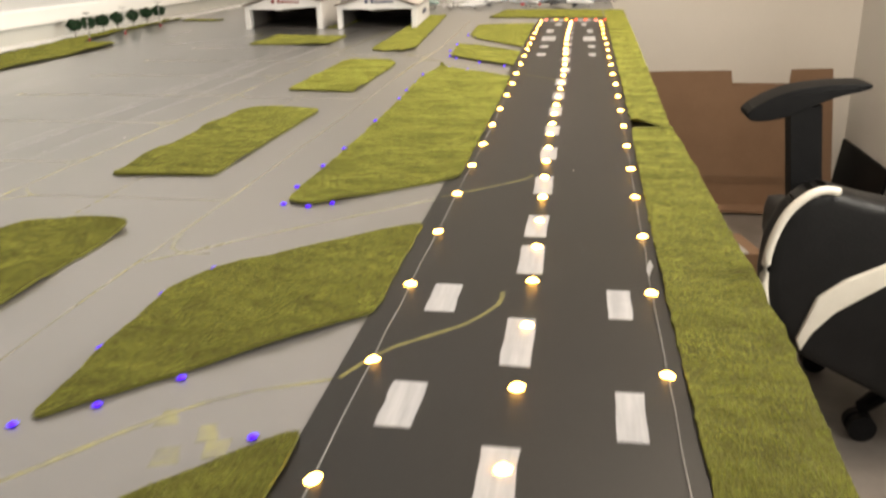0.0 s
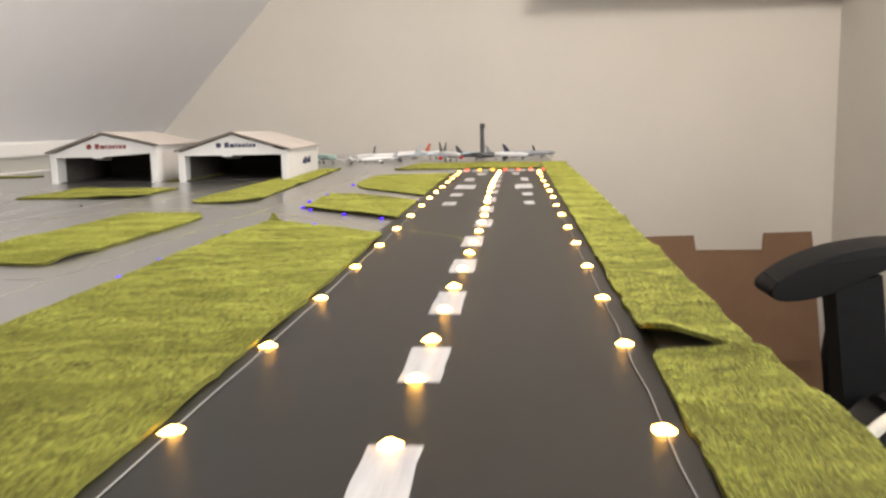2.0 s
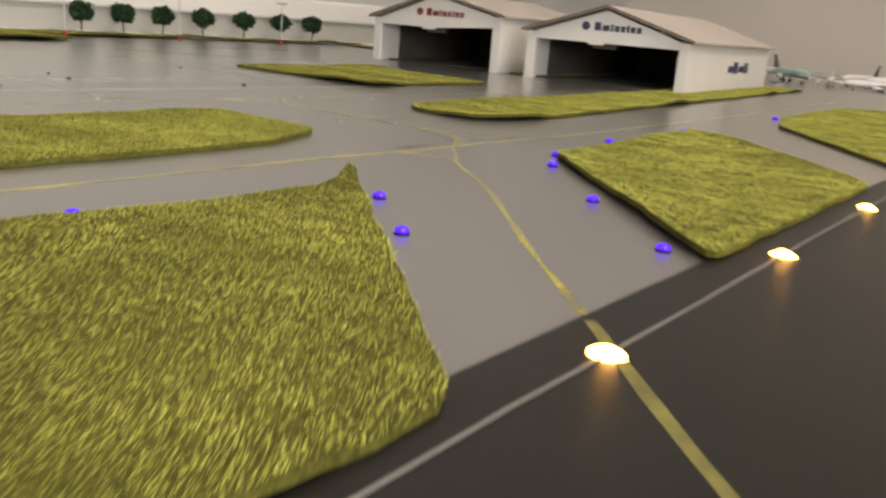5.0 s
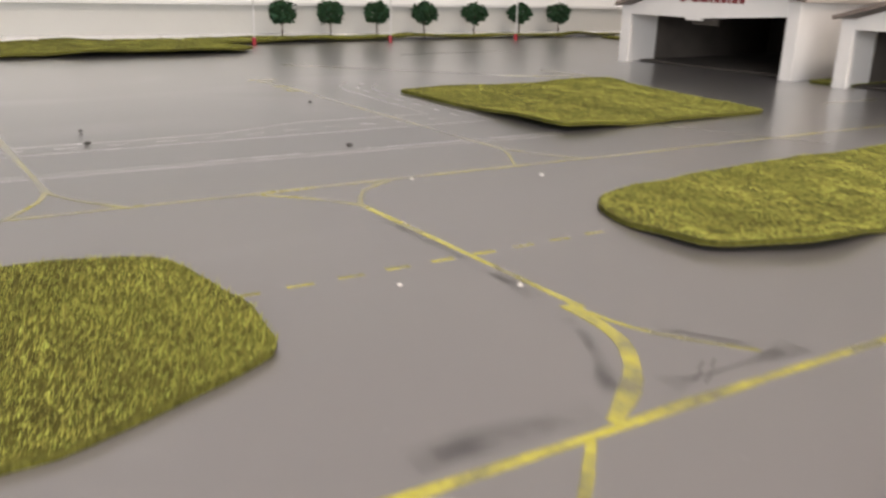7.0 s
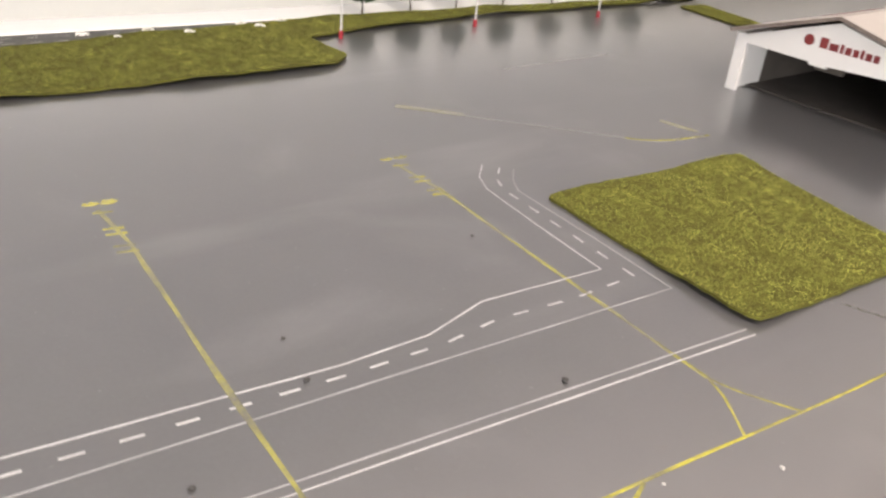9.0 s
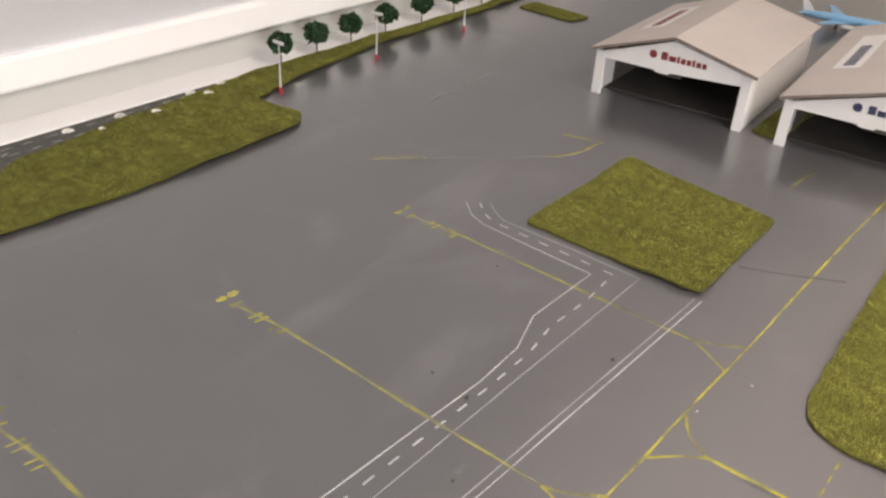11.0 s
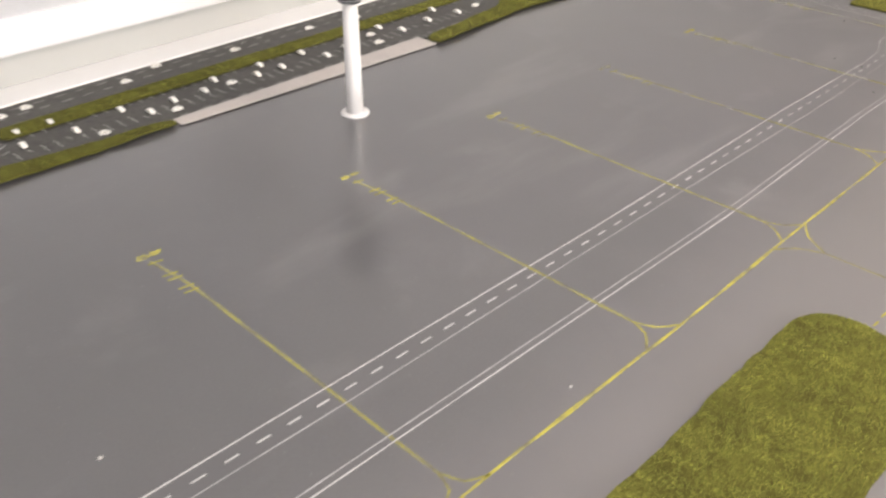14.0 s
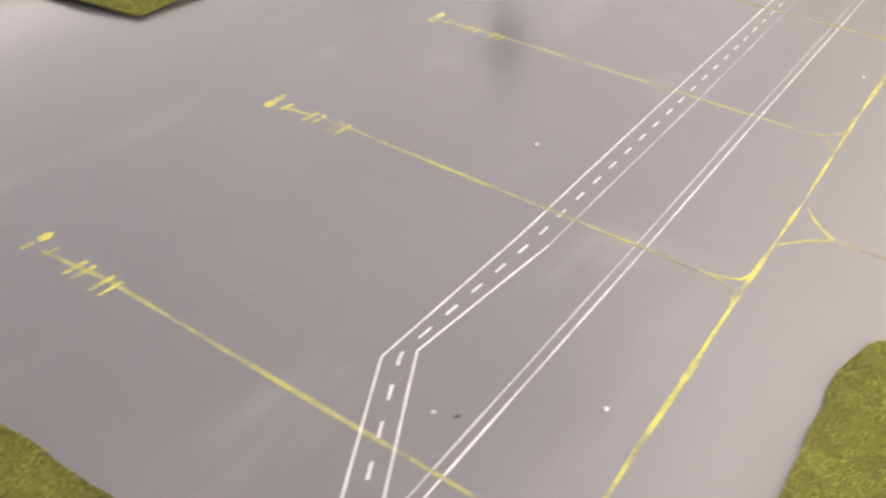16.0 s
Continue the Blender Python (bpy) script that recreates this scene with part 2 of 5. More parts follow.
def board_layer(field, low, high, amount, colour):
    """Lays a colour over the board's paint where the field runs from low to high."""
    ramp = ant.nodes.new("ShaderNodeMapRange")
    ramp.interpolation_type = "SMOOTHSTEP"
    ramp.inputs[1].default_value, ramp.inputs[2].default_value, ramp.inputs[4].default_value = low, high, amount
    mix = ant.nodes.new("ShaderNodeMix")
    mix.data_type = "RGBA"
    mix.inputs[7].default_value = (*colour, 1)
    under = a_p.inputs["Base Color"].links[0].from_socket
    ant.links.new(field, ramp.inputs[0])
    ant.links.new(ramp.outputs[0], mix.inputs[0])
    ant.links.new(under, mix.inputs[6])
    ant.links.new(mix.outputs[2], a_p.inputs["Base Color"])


def board_noise(stretch, scale, detail, twist, turn=0.0):
    place = ant.nodes.new("ShaderNodeMapping")
    place.inputs["Scale"].default_value = stretch
    place.inputs["Rotation"].default_value = (0, 0, radians(turn))
    ant.links.new(a_tc.outputs["Object"], place.inputs[0])
    tex = ant.nodes.new("ShaderNodeTexNoise")
    tex.inputs["Scale"].default_value, tex.inputs["Detail"].default_value, tex.inputs["Distortion"].default_value = scale, detail, twist
    ant.links.new(place.outputs[0], tex.inputs["Vector"])
    return tex.outputs[0]


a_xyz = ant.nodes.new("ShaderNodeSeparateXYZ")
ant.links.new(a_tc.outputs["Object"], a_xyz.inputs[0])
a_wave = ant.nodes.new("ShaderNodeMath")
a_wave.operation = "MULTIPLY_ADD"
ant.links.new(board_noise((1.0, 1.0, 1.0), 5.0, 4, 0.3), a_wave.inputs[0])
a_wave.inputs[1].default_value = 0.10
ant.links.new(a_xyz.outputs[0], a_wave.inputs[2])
# Brightness that rises along x, mixed into the board's colour.
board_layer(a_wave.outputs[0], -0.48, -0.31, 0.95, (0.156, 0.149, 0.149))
board_layer(board_noise((9.0, 2.2, 1.0), 1.6, 8, 0.2, 30), 0.55, 0.80, 0.45, (0.190, 0.187, 0.190))
board_layer(board_noise((1.0, 1.0, 1.0), 9.0, 8, 0.4), 0.58, 0.82, 0.40, (0.205, 0.200, 0.203))
board_layer(board_noise((1.0, 1.0, 1.0), 260.0, 2, 0.0), 0.70, 0.78, 0.35, (0.20, 0.198, 0.195))


# ---- helpers of this scene; all take plan units ----
def thing(name, x=0.0, y=0.0, z=0.0, turn=0.0):
    ob = new(name)
    ob.empty_display_size = 0.01
    ob.matrix_basis = pose(x * K, y * K, z * K, 0, 0, turn)
    return ob


def mesh_of(name, bm, material, smooth=False):
    bmesh.ops.scale(bm, vec=(K, K, K), verts=bm.verts)
    me = bpy.data.meshes.new(name)
    bm.to_mesh(me)
    bm.free()
    me.materials.append(material)
    if smooth:
        me.polygons.foreach_set("use_smooth", [True] * len(me.polygons))
    return me


def part(name, bm, material, parent=None, label="", smooth=False):
    ob = new(name, mesh_of(name, bm, material, smooth))
    ob.parent = parent
    if label:
        ob["label"] = label
    return ob


def shared(name, me, parent, m):
    ob = new(name, me)
    ob.parent = parent
    ob.matrix_basis = m
    return ob


def at(x, y, z=0.0, rx=0, ry=0, rz=0):
    return pose(x * K, y * K, z * K, rx, ry, rz)


def box(x0, x1, y0, y1, z0, z1, bevel=0.0, bm=None):
    b = bmesh.new()
    bmesh.ops.create_cube(b, size=1.0)
    for v in b.verts:
        v.co = ((x0 + x1) / 2 + v.co.x * (x1 - x0), (y0 + y1) / 2 + v.co.y * (y1 - y0), (z0 + z1) / 2 + v.co.z * (z1 - z0))
    if bevel:
        bmesh.ops.bevel(b, geom=b.edges[:], offset=bevel, segments=2, affect="EDGES", profile=0.6)
    if bm is None:
        return b
    join(bm, b)
    return bm


def join(bm, other, m=None):
    if m is not None:
        bmesh.ops.transform(other, matrix=m, verts=other.verts)
    table = {v: bm.verts.new(v.co) for v in other.verts}
    for f in other.faces:
        try:
            bm.faces.new([table[v] for v in f.verts])
        except ValueError:
            pass
    other.free()
    return bm


def prism(points, z0, z1, bevel=0.0):
    bm = bmesh.new()
    low = [bm.verts.new((x, y, z0)) for x, y in points]
    top = [bm.verts.new((x, y, z1)) for x, y in points]
    n = len(points)
    bm.faces.new(top)
    bm.faces.new(low[::-1])
    for i in range(n):
        bm.faces.new((low[i], low[(i + 1) % n], top[(i + 1) % n], top[i]))
    bmesh.ops.recalc_face_normals(bm, faces=bm.faces[:])
    if bevel:
        bmesh.ops.bevel(bm, geom=[e for e in bm.edges if e.verts[0].co.z > z1 - 1e-6 and e.verts[1].co.z > z1 - 1e-6], offset=bevel, segments=2, affect="EDGES")
    return bm


def lathe(profile, segments=28, cap=True):
    bm = bmesh.new()
    rings = []
    for r, z in profile:
        rings.append([bm.verts.new((r * math.cos(2 * math.pi * i / segments), r * math.sin(2 * math.pi * i / segments), z)) for i in range(segments)])
    for a, b in zip(rings, rings[1:]):
        for i in range(segments):
            bm.faces.new((a[i], a[(i + 1) % segments], b[(i + 1) % segments], b[i]))
    if cap:
        bm.faces.new(rings[0][::-1])
        bm.faces.new(rings[-1])
    return bm


def tube(points, radius, segments=6):
    bm = bmesh.new()
    pts = [Vector(p) for p in points]
    rings = []
    for i, p in enumerate(pts):
        d = (pts[min(i + 1, len(pts) - 1)] - pts[max(i - 1, 0)]).normalized()
        side = d.cross(Vector((0, 0, 1)))
        side = side.normalized() if side.length > 1e-4 else Vector((1, 0, 0))
        up = side.cross(d)
        r = radius[i] if isinstance(radius, (list, tuple)) else radius
        rings.append([bm.verts.new(p + (side * math.cos(2 * math.pi * k / segments) + up * math.sin(2 * math.pi * k / segments)) * r) for k in range(segments)])
    for a, b in zip(rings, rings[1:]):
        for k in range(segments):
            bm.faces.new((a[k], a[(k + 1) % segments], b[(k + 1) % segments], b[k]))
    bm.faces.new(rings[0][::-1])
    bm.faces.new(rings[-1])
    bmesh.ops.recalc_face_normals(bm, faces=bm.faces[:])
    return bm


def smooth_line(points, step=0.02):
    """Catmull-Rom through the points."""
    p = [Vector((*q, 0)) for q in points]
    p = [p[0] * 2 - p[1]] + p + [p[-1] * 2 - p[-2]]
    out = []
    for i in range(1, len(p) - 2):
        n = max(2, int((p[i + 1] - p[i]).length / step))
        for k in range(n):
            t = k / n
            out.append(0.5 * ((2 * p[i]) + (p[i + 1] - p[i - 1]) * t + (2 * p[i - 1] - 5 * p[i] + 4 * p[i + 1] - p[i + 2]) * t * t + (3 * p[i] - p[i - 1] - 3 * p[i + 1] + p[i + 2]) * t ** 3))
    out.append(p[-2])
    return [(v.x, v.y) for v in out]


LAYER = [0]


def ribbon(points, width, z0=0.0, z1=0.0004, curved=False, wobble=0.0, bm=None):
    """A painted line: a thin raised strip along the points, its edges a little uneven. Each lies a hair above the one before."""
    LAYER[0] += 1
    z1 = z0 + (z1 - z0) * 0.2 + 0.000008 * (LAYER[0] % 17)
    pts = smooth_line(points) if curved else dense(points, 0.03)
    bm = bm or bmesh.new()
    rows = []
    for i, (x, y) in enumerate(pts):
        a, b = pts[max(i - 1, 0)], pts[min(i + 1, len(pts) - 1)]
        d = Vector((b[0] - a[0], b[1] - a[1]))
        n = Vector((-d.y, d.x)).normalized()
        w = width / 2 * (1 + wobble * noise.noise((x * 37, y * 37, 2.0)) * 1.6)
        s = wobble * width * 0.5 * noise.noise((x * 21, y * 21, 7.0))
        rows.append([bm.verts.new((x + n.x * (w + s), y + n.y * (w + s), z)) for z in (z0, z1)] + [bm.verts.new((x - n.x * (w - s), y - n.y * (w - s), z)) for z in (z1, z0)])
    for a, b in zip(rows, rows[1:]):
        for k in range(3):
            bm.faces.new((a[k], b[k], b[k + 1], a[k + 1]))
    bm.faces.new(rows[0])
    bm.faces.new(rows[-1][::-1])
    bmesh.ops.recalc_face_normals(bm, faces=bm.faces[:])
    return bm


def dense(points, step, closed=False):
    out = []
    pairs = list(zip(points, points[1:] + points[:1] if closed else points[1:]))
    for a, b in pairs:
        n = max(1, int(math.dist(a, b) / step))
        out += [(a[0] + (b[0] - a[0]) * k / n, a[1] + (b[1] - a[1]) * k / n) for k in range(n)]
    return out if closed else out + [points[-1]]


def rounded(points, radius):
    """The closed outline with its corners rounded."""
    out = []
    n = len(points)
    for i in range(n):
        p, a, b = Vector(points[i]), Vector(points[i - 1]), Vector(points[(i + 1) % n])
        ra, rb = min(radius, (a - p).length * 0.45), min(radius, (b - p).length * 0.45)
        s, e = p + (a - p).normalized() * ra, p + (b - p).normalized() * rb
        for k in range(4):
            t = k / 3
            out.append(tuple(s * (1 - t) ** 2 + p * 2 * t * (1 - t) + e * t * t))
    return out


def prism_wall(points, y0, y1):
    bm = bmesh.new()
    a = [bm.verts.new((x, y0, z)) for x, z in points]
    b = [bm.verts.new((x, y1, z)) for x, z in points]
    bm.faces.new(a)
    bm.faces.new(b[::-1])
    for i in range(len(points)):
        bm.faces.new((a[i], b[i], b[(i + 1) % len(points)], a[(i + 1) % len(points)]))
    bmesh.ops.recalc_face_normals(bm, faces=bm.faces[:])
    return bm


# ---- the room ----
XL, XR, Y0, Y1, ZF, ZC = -1.518, 1.36, -2.0, 4.25, -1.0, 2.1
TAN = 1.09
TRIM_LOW, TRIM_TOP = 0.048, 0.094


def slope_x(z):
    return XL + (z - TRIM_TOP) / TAN


def structure(name, bm, material, label, category):
    return tagged(part(name, bm, material), label, category, kind="structure")


floor = structure("floor", box(XL - 0.2, XR + 0.2, Y0 - 0.2, Y1 + 0.2, ZF - 0.1, ZF - 0.012), M_FLOOR, "dark grey-brown laminate floor of the attic room", "floor")
# Back wall out of view; its opening is added for the fill.
wb = bmesh.new()
for px0, px1, pz0, pz1 in ((XL - 0.2, -0.55, ZF, ZC), (0.75, XR + 0.2, ZF, ZC), (-0.55, 0.75, ZF, 0.1), (-0.55, 0.75, 1.4, ZC)):
    box(px0, px1, Y0 - 0.15, Y0, pz0 - 0.012, pz1, bm=wb)
structure("wall_back", wb, M_WALL, "plain beige plastered back wall, unseen, with an added fill-light opening", "wall")
structure("wall_end", box(XL - 0.2, XR + 0.2, Y1, Y1 + 0.15, ZF - 0.012, ZC), M_WALL, "plain warm beige plastered end wall", "wall")
wr = bmesh.new()
for py0, py1, pz0, pz1 in ((Y0, 0.05, ZF - 0.012, ZC), (1.65, Y1, ZF - 0.012, ZC), (0.05, 1.65, ZF - 0.012, 0.0), (0.05, 1.65, 0.72, ZC)):
    box(XR, XR + 0.15, py0, py1, pz0, pz1, bm=wr)
structure("wall_right", wr, M_WALL, "plain warm beige plastered side wall with a window opening", "wall")
window = tagged(thing("window_1"), "plain white window frame in the side wall", "window", kind="structure")
for py0, py1, pz0, pz1 in ((0.05, 0.09, 0.0, 0.72), (1.61, 1.65, 0.0, 0.72), (0.09, 1.61, 0.0, 0.035), (0.09, 1.61, 0.685, 0.72)):
    part("frame_bar", box(XR + 0.01, XR + 0.09, py0, py1, pz0, pz1, 0.003), M_TRIM, window)
# Unseen fixture, added to go with the ceiling fill.
ceiling_lamp = tagged(thing("ceiling_lamp", 0.85, 2.0, ZC), "flat square white ceiling lamp, added out of view", "lamp")
part("housing", box(-0.43, 0.43, -0.43, 0.43, -0.03, 0.0, 0.006), M_TRIM, ceiling_lamp)
structure("wall_left", box(XL - 0.15, XL, Y0, Y1, ZF - 0.012, TRIM_LOW - 0.0005), M_KNEE, "low pale grey knee wall under the roof slope", "wall")
structure("ceiling", box(slope_x(ZC) - 0.1, XR + 0.2, Y0 - 0.15, Y1 + 0.15, ZC, ZC + 0.12), M_SLOPE, "flat white plastered attic ceiling", "ceiling")
# The sloping ceiling.
sl = prism_wall([(slope_x(TRIM_TOP), TRIM_TOP + 0.0001), (slope_x(ZC), ZC), (slope_x(ZC) - 0.10, ZC + 0.09), (slope_x(TRIM_TOP) - 0.10, TRIM_TOP + 0.09)], Y0, Y1)
structure("ceiling_slope", sl, M_SLOPE, "white sloping attic ceiling", "ceiling")
# The moulding on the knee wall and the painted ledge between wall and layout.
tb = bmesh.new()
prof = [(XL - 0.03, TRIM_LOW), (XL + 0.012, TRIM_LOW), (XL + 0.015, TRIM_LOW + 0.004), (XL + 0.014, TRIM_TOP - 0.006), (XL + 0.008, TRIM_TOP), (XL - 0.03, TRIM_TOP)]
a = [tb.verts.new((x, Y0, z)) for x, z in prof]
b = [tb.verts.new((x, Y1, z)) for x, z in prof]
tb.faces.new(a)
tb.faces.new(b[::-1])
for i in range(len(prof)):
    tb.faces.new((a[i], b[i], b[(i + 1) % len(prof)], a[(i + 1) % len(prof)]))
bmesh.ops.recalc_face_normals(tb, faces=tb.faces[:])
structure("trim", tb, M_TRIM, "white gloss moulding where the knee wall meets the slope", "trim")
structure("window_ledge", box(XL, -1.457, Y0, Y1 - 0.002, -0.05, 0.004, 0.002), M_TRIM, "white gloss ledge along the knee wall", "ledge")

# ---- the table and the layout board ----
table = tagged(thing("table", -0.65, 1.6, ZF), "long wooden table that carries the model airport", "table")
part("tabletop", box(-0.80, 0.800, -2.3, 2.6, 0.93, 0.972, 0.006), M_TABLE, table)
leg = mesh_of("leg", box(-0.035, 0.035, -0.035, 0.035, -0.012, 0.93, 0.005), M_TABLE)
for x in (-0.74, 0.74):
    for y in (-2.2, 0.1, 2.5):
        shared("leg", leg, table, at(x, y))
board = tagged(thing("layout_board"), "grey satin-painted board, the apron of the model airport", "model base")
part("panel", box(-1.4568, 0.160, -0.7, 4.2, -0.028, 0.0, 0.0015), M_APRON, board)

# ---- runway ----
runway = tagged(thing("runway"), "charcoal card runway with white tape markings", "model runway")
part("surface", prism([(-0.113, -0.7), (0.113, -0.7), (0.113, 2.86), (-0.113, 2.86)], 0.0, 0.0007, 0.0002), M_RUNWAY, runway)
RZ = 0.0007


def tape(x0, x1, y0, y1, seed):
    rng = random.Random(seed)
    j = lambda s: rng.uniform(-s, s)
    left = [(x0 + j(0.0006), y0 + (y1 - y0) * k / 4 + j(0.0005)) for k in range(5)]
    right = [(x1 + j(0.0007), y0 + (y1 - y0) * k / 4 + j(0.0005)) for k in range(5)]
    return prism(right + left[::-1], RZ, RZ + 0.0004)


DASHES = [(-0.0381, 0.0319), (0.1019, 0.1559), (0.2479, 0.3209), (0.4077, 0.4759), (0.4999, 0.5648), (0.6406, 0.7125), (0.7926, 0.8587), (0.9363, 0.9971), (1.0759, 1.147), (1.2271, 1.2926), (1.3751, 1.4503), (1.5379, 1.6102), (1.7021, 1.7792), (1.8599, 1.9432)]
DASHES += [(2.02 + 0.15 * k, 2.09 + 0.15 * k) for k in range(5)]
for i, (y0, y1) in enumerate(DASHES):
    mid = -0.0037 if y0 < 1.2 else -0.003 if y0 < 1.45 else 0.002 if y0 < 1.7 else 0.0
    part("centre_dash", tape(mid - 0.0098, mid + 0.0098, y0, y1, i), M_TAPE, runway)
MARKS = [(0.054, 0.075, 0.168, 0.2205), (0.0535, 0.0745, 0.3262, 0.3785), (0.049, 0.069, 1.812, 1.862), (0.049, 0.069, 1.9727, 2.0287), (0.036, 0.073, 2.1357, 2.2459), (0.048, 0.068, 2.3555, 2.4555), (0.03, 0.05, 2.5755, 2.6755)]
for i, (xa, xb, y0, y1) in enumerate(MARKS):
    part("touchdown_mark", tape(-xb, -xa, y0, y1, 40 + i), M_TAPE, runway)
    part("touchdown_mark", tape(xa + 0.003, xb - 0.001, y0 + 0.001, y1 + 0.002, 60 + i), M_TAPE, runway)
for i, x in enumerate((-0.088, -0.062, -0.036, 0.030, 0.056, 0.082)):
    part("threshold_bar", tape(x - 0.009, x + 0.009, 2.735, 2.83, 80 + i), M_TAPE, runway)
for i, pts in enumerate(([(-0.1089, 0.22), (-0.0997, 0.2401), (-0.0825, 0.2679), (-0.0432, 0.3059), (-0.0227, 0.3443), (-0.0217, 0.3683)], [(-0.1078, 0.6184), (-0.0689, 0.6556), (-0.0282, 0.6965), (-0.0178, 0.7176)], [(-0.1095, 1.5413), (-0.092, 1.5227), (-0.0587, 1.488), (-0.0307, 1.4613), (-0.02, 1.4467), (-0.0147, 1.4293), (-0.0133, 1.4027)])):
    part("exit_line", ribbon(pts, 0.0034, RZ, RZ + 0.0003, True, 0.25), M_EXIT, runway, "worn thin yellow exit line")
part("tape_tag", prism([(0.0902, 0.4102), (0.0923, 0.4217), (0.0951, 0.4342), (0.0933, 0.4486), (0.091, 0.439), (0.0891, 0.4256)], RZ, RZ + 0.0012), M_TAPE, runway, "small twisted tab of white tape")

# ---- strings of fairy lights ----
def bulb_shape(r=0.0050, h=0.0022):
    return lathe([(r * 0.8, 0.0), (r, h * 0.12), (r * 0.82, h * 0.30), (r * 0.64, h * 0.55), (r * 0.48, h * 0.82), (r * 0.2, h)], 14)


warm = mesh_of("bulb", bulb_shape(), M_BULB, True)
warm_far = mesh_of("bulb", bulb_shape(0.0052, 0.0030), M_BULB, True)
red = mesh_of("bulb", bulb_shape(0.006, 0.005), M_BULB_RED, True)
amber = mesh_of("bulb", bulb_shape(0.006, 0.005), M_BULB_AMBER, True)


def light_string(label, places, mesh_for, wire_z=RZ + 0.0003, wired=True):
    ob = tagged(thing("fairy_light_string"), label, "string lights", "fairy lights of the runway")
    rng = random.Random(len(places) + int(places[0][0] * 100))
    line = []
    for i, (x, y) in enumerate(places):
        line.append((x, y, wire_z))
        if i + 1 < len(places):
            nx, ny = places[i + 1]
            for k in (0.35, 0.7):
                line.append((x + (nx - x) * k + rng.uniform(-0.0008, 0.0008), y + (ny - y) * k, wire_z + rng.uniform(0, 0.0006)))
    if wired:
        part("wire", tube(line, 0.00042, 6), M_WIRE, ob)
    for i, (x, y) in enumerate(places):
        shared("bulb", mesh_for(i), ob, at(x, y, RZ - 0.0002, rng.uniform(-8, 8), rng.uniform(-8, 8), rng.uniform(0, 360)))
    return ob


EDGE_LEFT = [(-0.0941, -0.1458), (-0.0941, -0.0158), (-0.0941, 0.1152), (-0.0941, 0.2462), (-0.0941, 0.3762), (-0.0935, 0.5058), (-0.0929, 0.6337), (-0.0925, 0.7564), (-0.0922, 0.8714), (-0.0919, 1.0002), (-0.0919, 1.1276), (-0.0924, 1.2573), (-0.0934, 1.3862), (-0.0947, 1.5221), (-0.0961, 1.6653), (-0.0969, 1.8073), (-0.098, 1.938), (-0.099, 2.0649), (-0.0997, 2.2009), (-0.0999, 2.3379), (-0.0999, 2.4679), (-0.0999, 2.5979), (-0.0999, 2.7179)]
EDGE_RIGHT = [(0.0899, -0.1505), (0.0899, -0.0205), (0.0899, 0.1145), (0.0899, 0.2475), (0.0899, 0.3785), (0.0911, 0.512), (0.0923, 0.6385), (0.0933, 0.7567), (0.0948, 0.8774), (0.0959, 1.0055), (0.0967, 1.1265), (0.0973, 1.256), (0.0976, 1.3916), (0.0978, 1.5226), (0.0981, 1.6605), (0.0983, 1.7926), (0.0987, 1.9268), (0.0987, 2.0629), (0.0981, 2.1995), (0.0975, 2.336), (0.0975, 2.466), (0.0975, 2.596), (0.0975, 2.716)]
light_string("warm white fairy lights on silver wire along the runway edge", EDGE_LEFT, lambda i: warm)
light_string("warm white fairy lights on silver wire along the runway edge", EDGE_RIGHT, lambda i: warm)
CY = [0.1359, 0.2209, 0.3089, 0.3932, 0.472, 0.5473, 0.6279, 0.7085, 0.7847, 0.8577, 0.9402, 1.0137, 1.0887, 1.1667, 1.2439, 1.3323, 1.4, 1.4934, 1.5744, 1.6579, 1.7513, 1.8484, 1.9483, 2.0515, 2.1532]
CY += [2.235 + 0.08 * k for k in range(7)]
light_string("warm white fairy lights along the runway centre line", [(-0.003 + 0.003 * math.sin(y * 5), y) for y in CY], lambda i: warm_far, wired=False)
light_string("red and amber fairy lights across the runway end", [(-0.085 + 0.033 * k, 2.79) for k in range(7)], lambda i: amber if i in (1, 2) else red)

# ---- blue taxiway lights ----
stem_mesh = mesh_of("base", lathe([(0.0029, -0.0003), (0.0031, 0.0003), (0.0026, 0.0006)], 10), M_PLASTIC)
first = tagged(thing("taxiway_light"), "small glowing blue taxiway edge light on a black base", "light", "blue taxiway lights")
part("lens", lathe([(0.0021, 0.0), (0.0028, 0.0005), (0.0027, 0.0012), (0.0020, 0.0020), (0.0009, 0.0024)], 14), M_BLUE, first, smooth=True).location.z = 0.0005 * K
shared("base", stem_mesh, first, at(0, 0, 0))
BLUE = [(-0.276, 0.1427), (-0.24, 0.1693), (-0.2053, 0.2067), (-0.1373, 0.148), (-0.2773, 0.24), (-0.2787, 0.3333), (-0.2613, 0.3893), (-0.2653, 0.576), (-0.2373, 0.5693), (-0.216, 0.584), (-0.272, 0.6415), (-0.270, 0.7356), (-0.269, 0.829), (-0.270, 1.0149), (-0.273, 1.2103), (-0.2777, 1.3001), (-0.279, 1.4002), (-0.2818, 1.4945), (-0.2467, 1.6107), (-0.2013, 1.572)]
BLUE += [(-0.272, 1.800), (-0.252, 1.762), (-0.1893, 1.692), (-0.1293, 1.6333), (-0.286, 1.898), (-0.287, 2.035), (-0.290, 2.290), (-0.262, 2.22), (-0.2053, 2.1453), (-0.14, 2.0693)]
first.matrix_basis = at(*BLUE[0])
for x, y in BLUE[1:]:
    copy_thing(first, at(x, y))


